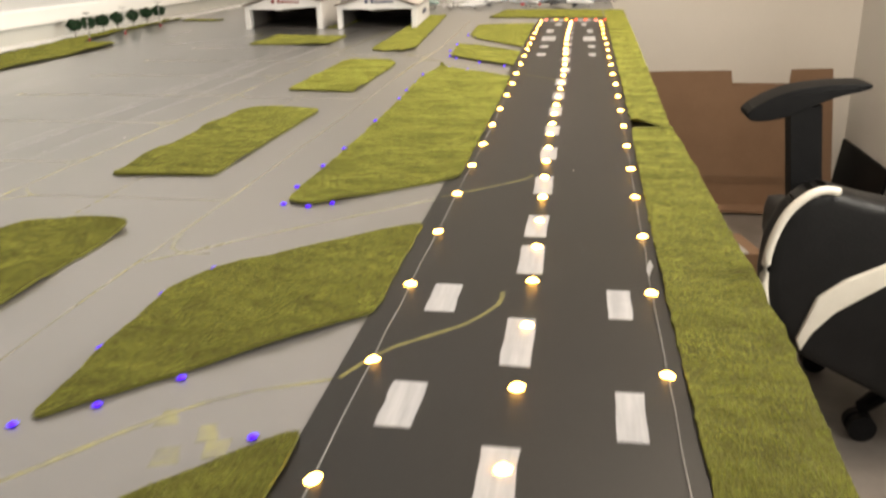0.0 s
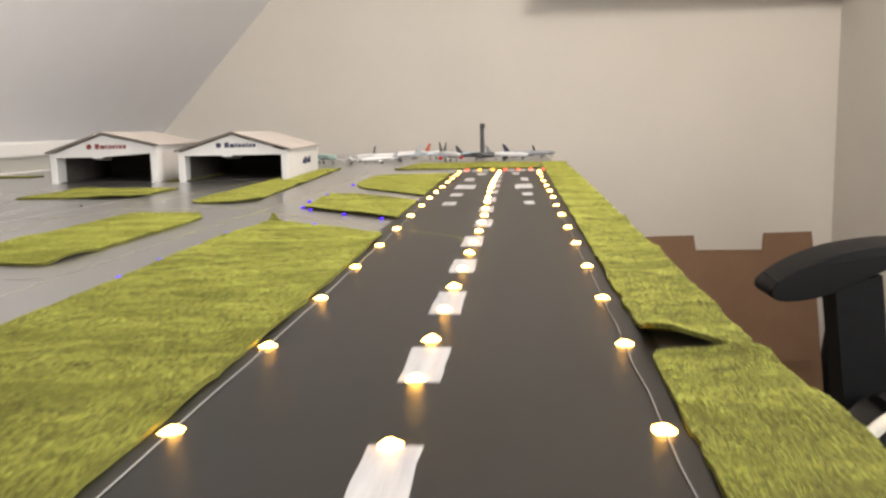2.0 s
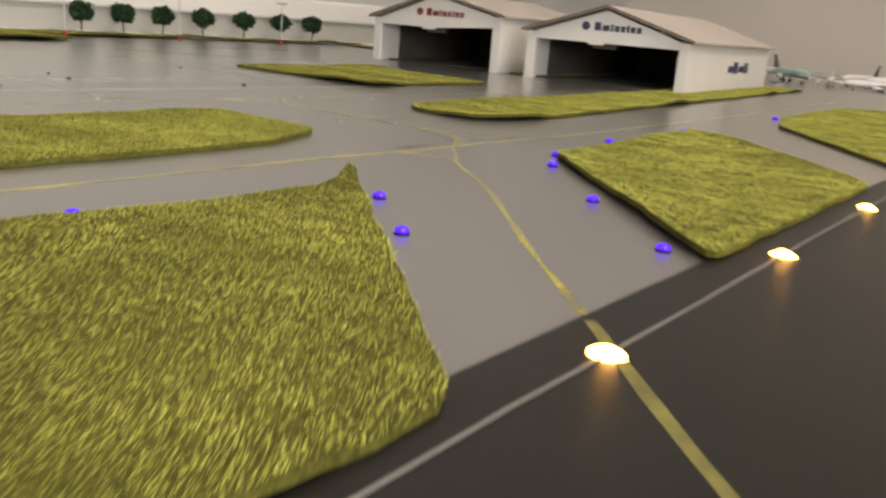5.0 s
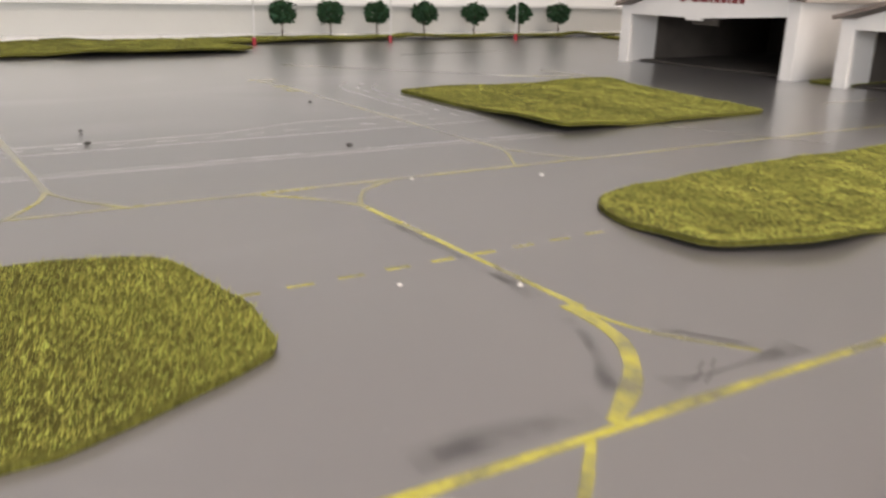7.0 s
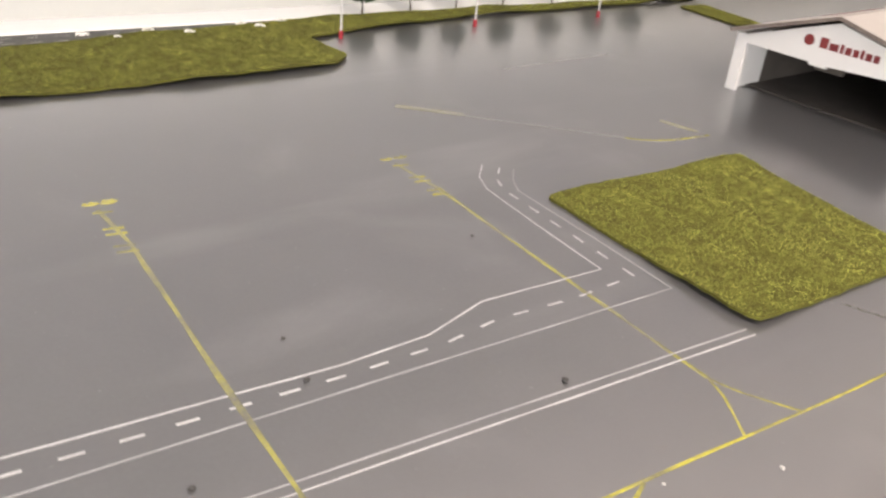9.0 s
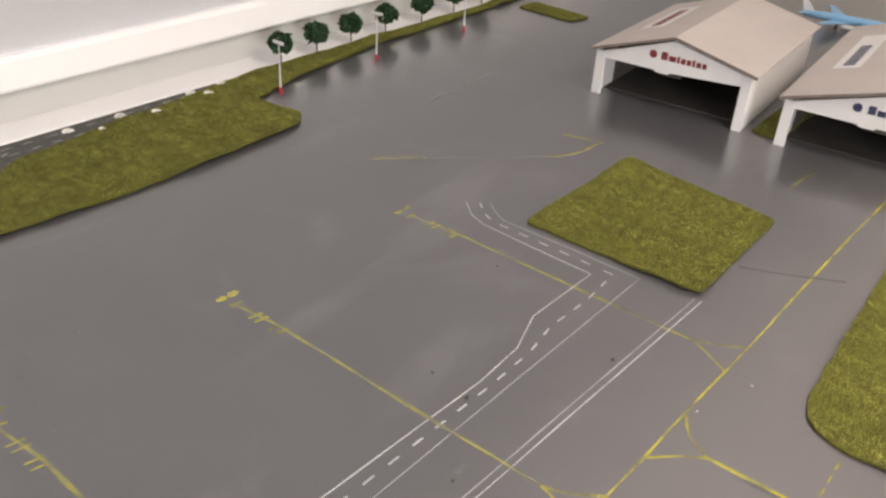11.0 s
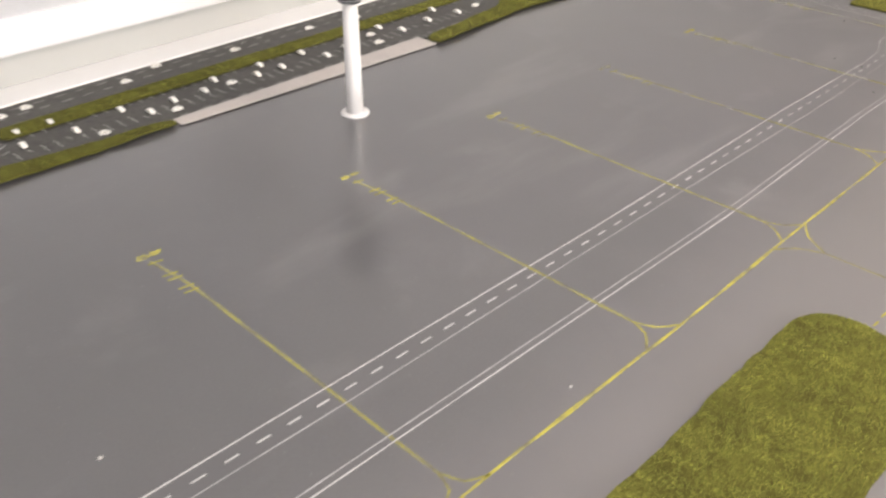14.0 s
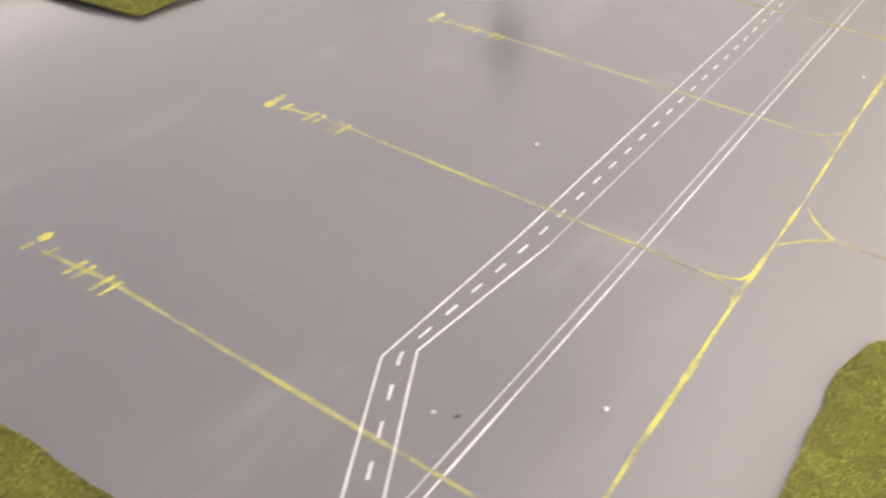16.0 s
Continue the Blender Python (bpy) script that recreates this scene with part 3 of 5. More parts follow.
# ---- turf ----
def inside(px, py, poly):
    res = np.zeros(len(px), bool)
    n = len(poly)
    for i in range(n):
        (xa, ya), (xb, yb) = poly[i], poly[(i + 1) % n]
        cross = ((ya > py) != (yb > py)) & (px < (xb - xa) * (py - ya) / (yb - ya + 1e-12) + xa)
        res ^= cross
    return res


def edge_distance(px, py, poly):
    best = np.full(len(px), 9.0)
    n = len(poly)
    for i in range(n):
        (xa, ya), (xb, yb) = poly[i], poly[(i + 1) % n]
        dx, dy = xb - xa, yb - ya
        t = np.clip(((px - xa) * dx + (py - ya) * dy) / (dx * dx + dy * dy + 1e-12), 0, 1)
        best = np.minimum(best, np.hypot(px - xa - t * dx, py - ya - t * dy))
    return best


def turf_height(x, y, d, lift, wave):
    """The top of the limp turf: gentle waves, and an edge that lifts off the board here and there."""
    w = wave * (noise.noise((x * 9, y * 9, 1.0)) * 0.6 + noise.noise((x * 4 + y * 3, y * 26, 4.0)) * 0.9)
    e = lift * max(0.0, noise.noise((x * 11, y * 11, 9.0)) + 0.05) * math.exp(-d / 0.012)
    lump = 0.0011 * noise.noise((x * 42, y * 60, 2.0)) + 0.0006 * noise.noise((x * 90, y * 110, 8.0))
    return 0.0026 + max(0.0, w) + e + lump * min(1.0, d / 0.01)


def turf_patch(outline, label, blades=90000, lift=0.006, wave=0.0010, curl=None, z=0.0, tall=0.0014):
    from_outline = dense(rounded(outline, 0.012), 0.012, True)
    rng = np.random.default_rng(int(abs(outline[0][0]) * 1000 + abs(outline[0][1]) * 77 + len(outline)))
    poly = [(x + 0.0022 * noise.noise((x * 60, y * 60, 3.0)), y + 0.0022 * noise.noise((x * 60, y * 60, 5.0))) for x, y in from_outline]
    xs, ys = [p[0] for p in poly], [p[1] for p in poly]
    gx, gy = np.meshgrid(np.arange(min(xs), max(xs), 0.0085), np.arange(min(ys), max(ys), 0.0085))
    gx, gy = gx.ravel() + rng.uniform(-0.002, 0.002, gx.size), gy.ravel() + rng.uniform(-0.002, 0.002, gy.size)
    keep = inside(gx, gy, poly) & (edge_distance(gx, gy, poly) > 0.006)
    pts = [Vector(p) for p in poly] + [Vector(p) for p in zip(gx[keep].tolist(), gy[keep].tolist())]
    from_cdt = delaunay_2d_cdt(pts, [], [list(range(len(poly)))], 1, 1e-6)
    verts, faces = from_cdt[0], from_cdt[2]
    vx, vy = np.array([v.x for v in verts]), np.array([v.y for v in verts])
    vd = edge_distance(vx, vy, poly)

    def rise(x, y, d):
        h = turf_height(x, y, d, lift, wave)
        if curl:
            r = math.hypot(x - curl[0], y - curl[1])
            h += curl[2] * math.exp(-(r / curl[3]) ** 2)
        return h

    bm = bmesh.new()
    tops = [bm.verts.new((v.x, v.y, rise(v.x, v.y, d))) for v, d in zip(verts, vd)]
    lows = [bm.verts.new((v.co.x, v.co.y, max(0.0, v.co.z - 0.0024))) for v in tops]
    for f in faces:
        bm.faces.new([tops[i] for i in f])
        bm.faces.new([lows[i] for i in reversed(f)])
    bmesh.ops.recalc_face_normals(bm, faces=bm.faces[:])
    rim = [e for e in bm.edges if len(e.link_faces) == 1 and e.verts[0] in set(tops)]
    other = dict(zip(tops, lows))
    for e in rim:
        a, b = e.verts
        bm.faces.new((a, b, other[b], other[a]))
    bmesh.ops.recalc_face_normals(bm, faces=bm.faces[:])
    ob = tagged(thing("turf_patch", 0, 0, z), label, "artificial grass", "turf patches of the airport")
    mat_ob = part("mat", bm, M_TURF, ob)
    area = 0.5 * abs(sum(xs[i - 1] * ys[i] - xs[i] * ys[i - 1] for i in range(len(xs))))
    n = int(area * blades * 8.0)
    bx, by = rng.uniform(min(xs), max(xs), 4 * n + 100), rng.uniform(min(ys), max(ys), 4 * n + 100)
    ok = inside(bx, by, poly)
    bx, by = bx[ok][:n], by[ok][:n]
    n = len(bx)
    bd = edge_distance(bx, by, poly)
    bz = np.array([rise(x, y, d) for x, y, d in zip(bx.tolist(), by.tolist(), bd.tolist())]) - 0.0004
    ang, lean = rng.normal(0, 0.5, n), rng.uniform(0.0004, 0.0019, n)
    h, w = rng.uniform(0.6, 1.3, n) * tall, rng.uniform(0.00016, 0.00034, n)
    ca, sa = np.cos(ang), np.sin(ang)
    comb = np.array([1.57 + 1.0 * noise.noise((x * 9, y * 24, 6.0)) for x, y in zip(bx.tolist(), by.tolist())])
    la = comb + rng.normal(0, 0.35, n)
    co = np.empty((n, 3, 3))
    co[:, 0] = np.stack([bx - ca * w, by - sa * w, bz], 1)
    co[:, 1] = np.stack([bx + ca * w, by + sa * w, bz], 1)
    co[:, 2] = np.stack([bx + np.cos(la) * lean, by + np.sin(la) * lean, bz + h], 1)
    me = bpy.data.meshes.new("turf_surface")
    me.vertices.add(3 * n)
    me.vertices.foreach_set("co", (co * K).ravel())
    me.loops.add(3 * n)
    me.loops.foreach_set("vertex_index", np.arange(3 * n))
    me.polygons.add(n)
    me.polygons.foreach_set("loop_start", np.arange(0, 3 * n, 3))
    me.polygons.foreach_set("loop_total", np.full(n, 3))
    me.update()
    me.materials.append(M_BLADE)
    pile = new("turf_surface", me)
    pile.parent = ob
    tagged(pile, kind="stuff")
    return ob


GREEN = "yellow-green artificial turf patch"
turf_patch([(-0.1109, 0.1579), (-0.1109, -0.5961), (-0.3295, -0.5995), (-0.3142, -0.0543)], GREEN + " beside the runway")
turf_patch([(-0.1092, 0.5262), (-0.1099, 0.3169), (-0.2707, 0.146), (-0.279, 0.344), (-0.2613, 0.387), (-0.1358, 0.5108)], GREEN + " beside the runway", 90000, 0.005)
turf_patch([(-0.1, 0.6983), (-0.237, 0.574), (-0.264, 0.583), (-0.266, 0.6383), (-0.264, 0.8775), (-0.270, 1.2022), (-0.2796, 1.4453), (-0.2629, 1.6152), (-0.1025, 1.4725), (-0.099, 1.1)], "long yellow-green turf patch with one curled corner beside the runway", 110000, 0.004, 0.0016, (-0.2669, 1.6174, 0.024, 0.010), 0.0, 0.0016)
turf_patch([(-0.1103, 1.6281), (-0.2694, 1.7921), (-0.2851, 2.0462), (-0.1111, 1.8807)], GREEN + " between two runway exits", 100000, 0.005)
turf_patch([(-0.1128, 1.9856), (-0.2585, 2.1943), (-0.2824, 2.2898), (-0.2954, 2.5825), (-0.1143, 2.657)], GREEN + " between two runway exits", 70000, 0.005)
turf_patch([(-0.1143, 2.889), (0.111, 2.878), (0.111, 3.246), (-0.2596, 3.2589), (-0.2924, 2.8897)], GREEN + " past the runway end", 55000)
turf_patch([(0.1015, -0.6), (0.166, -0.6), (0.1665, 0.13), (0.172, 0.3), (0.1705, 0.5), (0.1655, 0.86), (0.161, 0.985), (0.106, 0.987), (0.1025, 0.8), (0.0995, 0.4), (0.100, 0.2)], "long yellow-green turf strip along the table edge", 100000, 0.005, 0.0030, (0.158, 0.985, 0.004, 0.02))
turf_patch([(0.107, 0.995), (0.160, 0.993), (0.1665, 1.39), (0.179, 2.2), (0.190, 3.246), (0.116, 3.246), (0.111, 2.0)], "long yellow-green turf strip along the table edge", 80000, 0.005, 0.0030, (0.113, 0.996, 0.010, 0.022))
turf_patch([(-0.389, 0.495), (-0.394, -0.1), (-0.518, -0.1), (-0.513, 0.45), (-0.499, 0.492), (-0.448, 0.507)], GREEN + " between two taxiways", 100000)
turf_patch([(-0.509, 0.670), (-0.386, 0.681), (-0.380, 1.098), (-0.463, 1.120), (-0.496, 1.110), (-0.510, 1.08)], GREEN + " between two taxiways", 100000)
turf_patch([(-0.499, 1.288), (-0.372, 1.275), (-0.370, 1.60), (-0.374, 1.655), (-0.384, 1.690), (-0.400, 1.722), (-0.442, 1.724), (-0.482, 1.713), (-0.501, 1.67)], "yellow-green turf patch with rounded corners between two taxiways", 130000, 0.006, 0.0008, None, 0.0, 0.0020)
turf_patch([(-0.484, 1.912), (-0.453, 1.895), (-0.405, 1.897), (-0.384, 1.938), (-0.386, 1.978), (-0.420, 2.45), (-0.462, 3.02), (-0.548, 2.98), (-0.513, 2.45), (-0.494, 1.945)], "long tapering yellow-green turf patch beside the taxiway", 90000, 0.006)
turf_patch([(-0.858, 2.028), (-0.636, 2.027), (-0.639, 2.250), (-0.859, 2.282)], "square yellow-green turf patch in front of the hangars", 60000, 0.005, 0.002)
turf_patch([(-1.2473, 2.032), (-1.2357, 1.905), (-1.2309, 1.745), (-1.2415, 1.56), (-1.222, 1.350), (-1.2531, 1.350), (-1.282, 1.56), (-1.3977, 1.695), (-1.4565, 2.12), (-1.4565, 2.2), (-1.4565, 2.88), (-1.4382, 2.88), (-1.4208, 2.36), (-1.3871, 2.14), (-1.3572, 2.045), (-1.2781, 2.062)], "large olive-green turf patch and verge along the ledge", 80000, 0.005, 0.002, None, 0.002)
turf_patch([(-1.2463, 0.903), (-1.2511, 0.67), (-1.255, 0.525), (-1.4565, 0.49), (-1.4565, 0.61), (-1.3716, 0.606), (-1.2878, 0.675), (-1.2617, 0.902)], "olive-green turf verge beside the car park", 80000, 0.004, 0.0015, None, 0.002)
turf_patch([(-1.3552, 0.725), (-1.3533, 1.54), (-1.3842, 1.555), (-1.39, 0.72)], "narrow olive-green turf strip between the roads", 80000, 0.0, 0.001, None, 0.002)
turf_patch([(-0.790, 0.127), (-0.92, 0.122), (-1.02, 0.05), (-1.02, -0.35), (-0.76, -0.35)], GREEN + " beside the stands", 100000)
turf_patch([(-0.728, 2.50), (-0.775, 2.50), (-0.78, 2.80), (-0.73, 2.80)], "narrow olive-green turf strip between the two hangars", 60000, 0.0, 0.001)
turf_patch([(-1.2666, 2.78), (-1.4015, 2.785), (-1.4015, 2.85), (-1.2569, 2.84)], "small dark green turf patch past the trees", 60000, 0.0, 0.001)


# ---- painted markings on the board ----
def marking(name, label, group=""):
    return tagged(thing(name), label, "ground marking", group)


taxi = marking("taxiway_marking", "thin yellow taxiway centre line painted along the apron")
part("line", ribbon([(-0.553, 2.44), (-0.559, 2.281), (-0.563, 2.008), (-0.565, 1.927), (-0.567, 1.852), (-0.568, 1.780), (-0.571, 1.665), (-0.574, 1.43), (-0.577, 1.2), (-0.578, 0.998), (-0.584, 0.754), (-0.584, 0.62), (-0.588, 0.467), (-0.590, 0.29), (-0.597, 0.0), (-0.60, -0.3)], 0.0027, 0, 0.0004, False, 0.7), M_YELLOW, taxi)
for y in (0.383,):
    part("blot", ribbon([(-0.5885 + 0.006 * (y - 0.3), y), (-0.5880 + 0.006 * (y - 0.3), y + 0.022)], 0.0045, 0, 0.0004, False, 0.6), M_YELLOW, taxi)
outer = marking("taxiway_marking", "yellow taxiway centre line painted beside the turf")
part("line", ribbon([(-0.335, -0.3), (-0.335, 0.357), (-0.330, 0.6), (-0.328, 1.2), (-0.330, 1.45)], 0.0028, 0, 0.0003, False, 0.6), M_YELLOW_WORN, outer, "worn faint yellow line")
part("line", ribbon([(-0.330, 1.45), (-0.330, 1.657), (-0.326, 1.713), (-0.325, 1.764), (-0.324, 1.826), (-0.320, 1.911), (-0.328, 2.3), (-0.345, 2.8)], 0.0037, 0, 0.0004, False, 0.45), M_YELLOW, outer)
part("line", ribbon([(-0.1095, 1.5413), (-0.1657, 1.5982), (-0.2288, 1.6661), (-0.2884, 1.7192), (-0.3036, 1.7399), (-0.3237, 1.7617)], 0.0028, 0, 0.0004, True, 0.4), M_YELLOW, outer)
part("line", ribbon([(-0.289, 1.721), (-0.297, 1.7235), (-0.306, 1.7225), (-0.317, 1.719), (-0.327, 1.712)], 0.0028, 0, 0.0004, True, 0.4), M_YELLOW, outer)
part("line", ribbon([(-0.327, 1.772), (-0.333, 1.782), (-0.341, 1.793), (-0.351, 1.802), (-0.361, 1.808), (-0.372, 1.811), (-0.390, 1.813)], 0.0048, 0, 0.0004, True, 0.4), M_YELLOW, outer)
part("line", ribbon([(-0.382, 1.8145), (-0.366, 1.818), (-0.352, 1.826), (-0.336, 1.838)], 0.0022, 0, 0.0004, True, 0.4), M_YELLOW, outer)
for i, pts in enumerate(([(-0.1089, 0.22), (-0.178, 0.1829), (-0.2532, 0.0887), (-0.3346, -0.0196)], [(-0.1078, 0.6184), (-0.1958, 0.5337), (-0.2581, 0.475), (-0.3285, 0.4004)], [(-0.2816, 0.4276), (-0.303, 0.4244), (-0.3213, 0.4372), (-0.3294, 0.47)])):
    part("line", ribbon(pts, 0.0042, 0, 0.0004, True, 0.4), M_YELLOW_WORN, outer, "worn faint yellow line")
for x, y in ((-0.150, 0.128), (-0.162, 0.142), (-0.174, 0.118), (-0.19, 0.155)):
    part("blot", ribbon([(x, y), (x - 0.006, y + 0.016)], 0.012, 0, 0.0003, False, 0.9), M_YELLOW_WORN, outer, "faded yellow smear")

CROSS = [(1.852, 1.780, 1.814, -0.529, -0.386, -0.566), (1.251, 1.178, 1.208, -0.536, -0.335, -0.577), (0.624, 0.552, 0.583, -0.551, -0.335, -0.584)]
for i, (ya, yb, ym, xm, xe, xt) in enumerate(CROSS):
    ob = marking("link_marking", "yellow link line that forks into the taxiway line", "taxiway link lines")
    part("fork", ribbon([(xt, ya), (xt + 0.014, ya - 0.024), (xm, ym)], 0.0022, 0, 0.0004, True, 0.4), M_YELLOW, ob)
    part("fork", ribbon([(xt, yb), (xt + 0.017, yb + 0.019), (xm, ym)], 0.0022, 0, 0.0004, True, 0.4), M_YELLOW, ob)
    part("line", ribbon([(xm, ym), (xm * 0.6 + xe * 0.4, ym + 0.001), (xe, ym + 0.002)], 0.0028, 0, 0.0004, False, 0.4), M_YELLOW if i == 0 else M_YELLOW_WORN, ob)

for ya, yb in ((1.7235, 1.895), (1.125, 1.28), (0.507, 0.668)):
    ob = marking("holding_marking", "dashed yellow holding line between two turf patches", "dashed holding lines")
    y = ya
    while y < yb - 0.008:
        x = -0.4465 if ya > 1.5 else -0.455 - (0.012 if ya < 0.6 else 0)
        part("dash", ribbon([(x, y), (x + 0.0005, y + 0.0095)], 0.0021, 0, 0.0004, False, 0.3), M_YELLOW, ob)
        y += 0.0187

STANDS = [(1.951, -0.968), (1.696, -0.971), (1.461, -0.973), (1.219, -0.978), (0.975, -0.984), (0.727, -1.000), (0.488, -1.012), (0.237, -1.005), (-0.01, -1.01)]
for i, (y, x) in enumerate(STANDS):
    ob = marking("stand_marking", "yellow parking stand line with stop bars and a forked end", "aircraft stand lines")
    part("lead_line", ribbon([(x, y - 0.006), (x + 0.06, y + 0.001), (-0.80, y + 0.001), (-0.612, y + 0.002)], 0.0034, 0, 0.0004, False, 0.5), M_LEAD, ob, "dull worn yellow line")
    xt = -0.564 - (1.951 - y) * 0.0155
    part("fork", ribbon([(-0.612, y + 0.002), (-0.594, y - 0.004), (xt - 0.002, y - 0.021)], 0.0021, 0, 0.0004, True, 0.3), M_YELLOW, ob)
    part("fork", ribbon([(-0.612, y + 0.002), (-0.592, y + 0.010), (xt, y + 0.028)], 0.0021, 0, 0.0004, True, 0.3), M_YELLOW, ob)
    for j, s in enumerate((0.004, 0.032, 0.041, 0.060, 0.069)):
        half = (0.0090 if j else 0.0065) if y < 0.6 else 0.0068
        part("stop_bar", ribbon([(x + s, y - 0.004 - half), (x + s + 0.002, y - 0.003 + half)], 0.0030 if y < 0.6 else 0.0028, 0.0, 0.0006, False, 0.5), M_YELLOW, ob)
    for dy in (-0.008, 0.006):
        part("stand_number", ribbon([(x - 0.013, y + dy - 0.006), (x - 0.011, y + dy), (x - 0.014, y + dy + 0.004)], 0.0070, 0, 0.0004, True, 0.8), M_YELLOW, ob, "blurred yellow stroke of a stand number")

service = marking("service_road_marking", "white service road with dashed centre line drawn across the stands")
EDGE_A = [(-0.937, 2.019), (-0.915, 2.000), (-0.891, 1.991), (-0.82, 1.988), (-0.742, 1.986), (-0.743, 1.879), (-0.725, 1.825), (-0.721, 1.764), (-0.728, 1.52), (-0.730, 1.084), (-0.739, 0.677), (-0.743, 0.444), (-0.750, 0.291), (-0.705, 0.199), (-0.62, 0.05)]
EDGE_B = [(-0.917, 2.040), (-0.897, 2.024), (-0.878, 2.015), (-0.78, 2.016), (-0.699, 2.015), (-0.699, 1.79), (-0.698, 1.548), (-0.706, 1.2), (-0.713, 0.736), (-0.720, 0.45), (-0.735, 0.308), (-0.687, 0.212), (-0.60, 0.06)]
MIDDLE = [(-0.925, 2.030), (-0.905, 2.012), (-0.884, 2.004), (-0.80, 2.003), (-0.724, 2.002), (-0.719, 1.939), (-0.721, 1.876), (-0.713, 1.830), (-0.711, 1.770), (-0.714, 1.537), (-0.718, 1.1), (-0.726, 0.70), (-0.732, 0.45), (-0.742, 0.300), (-0.696, 0.205), (-0.61, 0.055)]
part("edge_line", ribbon(EDGE_A, 0.0013, 0, 0.0004, False, 0.35), M_WHITE_LINE, service)
part("edge_line", ribbon(EDGE_B[:10], 0.0011, 0, 0.0004, False, 0.35), M_WHITE_FAINT, service)
part("edge_line", ribbon(EDGE_B[9:], 0.0013, 0, 0.0004, False, 0.35), M_WHITE_LINE, service)
walkpts = dense(MIDDLE, 0.002)
step = 0
while step + 6 < len(walkpts):
    part("dash", ribbon([walkpts[step], walkpts[step + 3], walkpts[step + 6]], 0.0018, 0, 0.0004, False, 0.2), M_WHITE_LINE, service)
    step += 14
double = marking("stand_boundary_marking", "thin double white line drawn along the stands")
for dx, material in ((0.0, M_WHITE_FAINT), (0.0072, M_WHITE_LINE)):
    part("line", ribbon([(-0.638 + dx, 2.022), (-0.651 + dx, 1.592), (-0.650 + dx, 1.2), (-0.663 + dx, 0.73), (-0.668 + dx, 0.5), (-0.676 + dx, 0.22), (-0.685 + dx, 0.0)], 0.0012, 0, 0.0004, False, 0.4), material, double)
guide = marking("hangar_guide_marking", "worn yellow guide line that curves towards the hangars")
part("line", ribbon([(-1.096, 2.035), (-1.04, 2.095), (-0.98, 2.162), (-0.931, 2.217), (-0.918, 2.250), (-0.914, 2.302)], 0.0032, 0, 0.0004, True, 0.4), M_GHOST, guide)
part("line", ribbon([(-0.968, 2.285), (-0.945, 2.292), (-0.926, 2.300)], 0.0075, 0, 0.0004, True, 0.6), M_YELLOW_WORN, guide)
part("line", ribbon([(-1.180, 2.226), (-1.190, 2.32), (-1.197, 2.422)], 0.0030, 0, 0.0004, True, 0.4), M_GHOST, guide)
part("line", ribbon([(-0.66, 2.36), (-0.655, 2.44)], 0.0030, 0, 0.0004, False, 0.4), M_YELLOW_WORN, guide)
part("line", ribbon([(-0.630, 2.116), (-0.58, 2.14), (-0.530, 2.170)], 0.0030, 0, 0.0005, False, 0.4), M_GHOST, guide)

part("line", ribbon([(-1.104, 2.026), (-1.080, 2.052), (-1.055, 2.080)], 0.0085, 0, 0.0005, True, 0.7), M_YELLOW_WORN, guide)
part("line", ribbon([(-0.942, 2.205), (-0.931, 2.217), (-0.918, 2.250), (-0.914, 2.302)], 0.0034, 0, 0.0006, True, 0.4), M_YELLOW, guide)

scuff = marking("grey_scuff_marking", "soft grey pencil smudges beside the yellow lines")
for pts, w in (
    ([(-0.336, 1.722), (-0.335, 1.745), (-0.333, 1.772)], 0.011),
    ([(-0.3335, 1.798), (-0.3335, 1.82), (-0.333, 1.850)], 0.008),
    ([(-0.385, 1.806), (-0.370, 1.801), (-0.358, 1.794), (-0.347, 1.787), (-0.338, 1.783)], 0.0055),
    ([(-0.362, 1.8255), (-0.349, 1.834), (-0.340, 1.840)], 0.0045),
    ([(-0.40, 1.8085), (-0.46, 1.8115), (-0.51, 1.8105)], 0.0050),
):
    for k in (0, 1):
        trim = 0.25 * k
        a, b = Vector(pts[0]), Vector(pts[-1])
        line = [tuple(a.lerp(Vector(pts[1]), trim))] + pts[1:-1] + [tuple(b.lerp(Vector(pts[-2]), trim))]
        part("smudge", ribbon(line, w * (1 - 0.5 * k), 0, 0.00005, True, 0.9), M_SMUDGE, scuff)
# Short hard pencil ticks where the curve meets the long line.
for pts in ([(-0.3355, 1.8165), (-0.3385, 1.8215)], [(-0.3365, 1.8125), (-0.3392, 1.8178)], [(-0.3325, 1.806), (-0.3350, 1.812)], [(-0.3300, 1.8075), (-0.3330, 1.814)]):
    part("tick", ribbon(pts, 0.0005, 0, 0.0009), M_RUBBER, scuff)

# ---- road sheet with car park ----
road = tagged(thing("road_sheet"), "printed dark road and car park sheet beside the ledge", "model road")
part("asphalt", prism([(-1.4565, 0.58), (-1.2569, 0.58), (-1.2569, 1.36), (-1.2858, 1.57), (-1.3919, 1.70), (-1.4545, 2.14), (-1.4565, 2.17)], 0.0, 0.0018, 0.0004), M_ROAD, road)
rng = random.Random(5)
for x0, length, y0, y1 in ((-1.3745, 0.010, 0.74, 1.53), (-1.334, 0.011, 0.72, 1.50), (-1.3225, 0.011, 0.72, 1.50), (-1.2887, 0.010, 0.93, 1.50)):
    y = y0
    while y < y1:
        if rng.random() < 0.92:
            part("bay_line", ribbon([(x0 + 0.018, y), (x0 + 0.018 + length, y + 0.003)], 0.0014, 0.0018, 0.0024), M_BAY, road)
        y += 0.0165
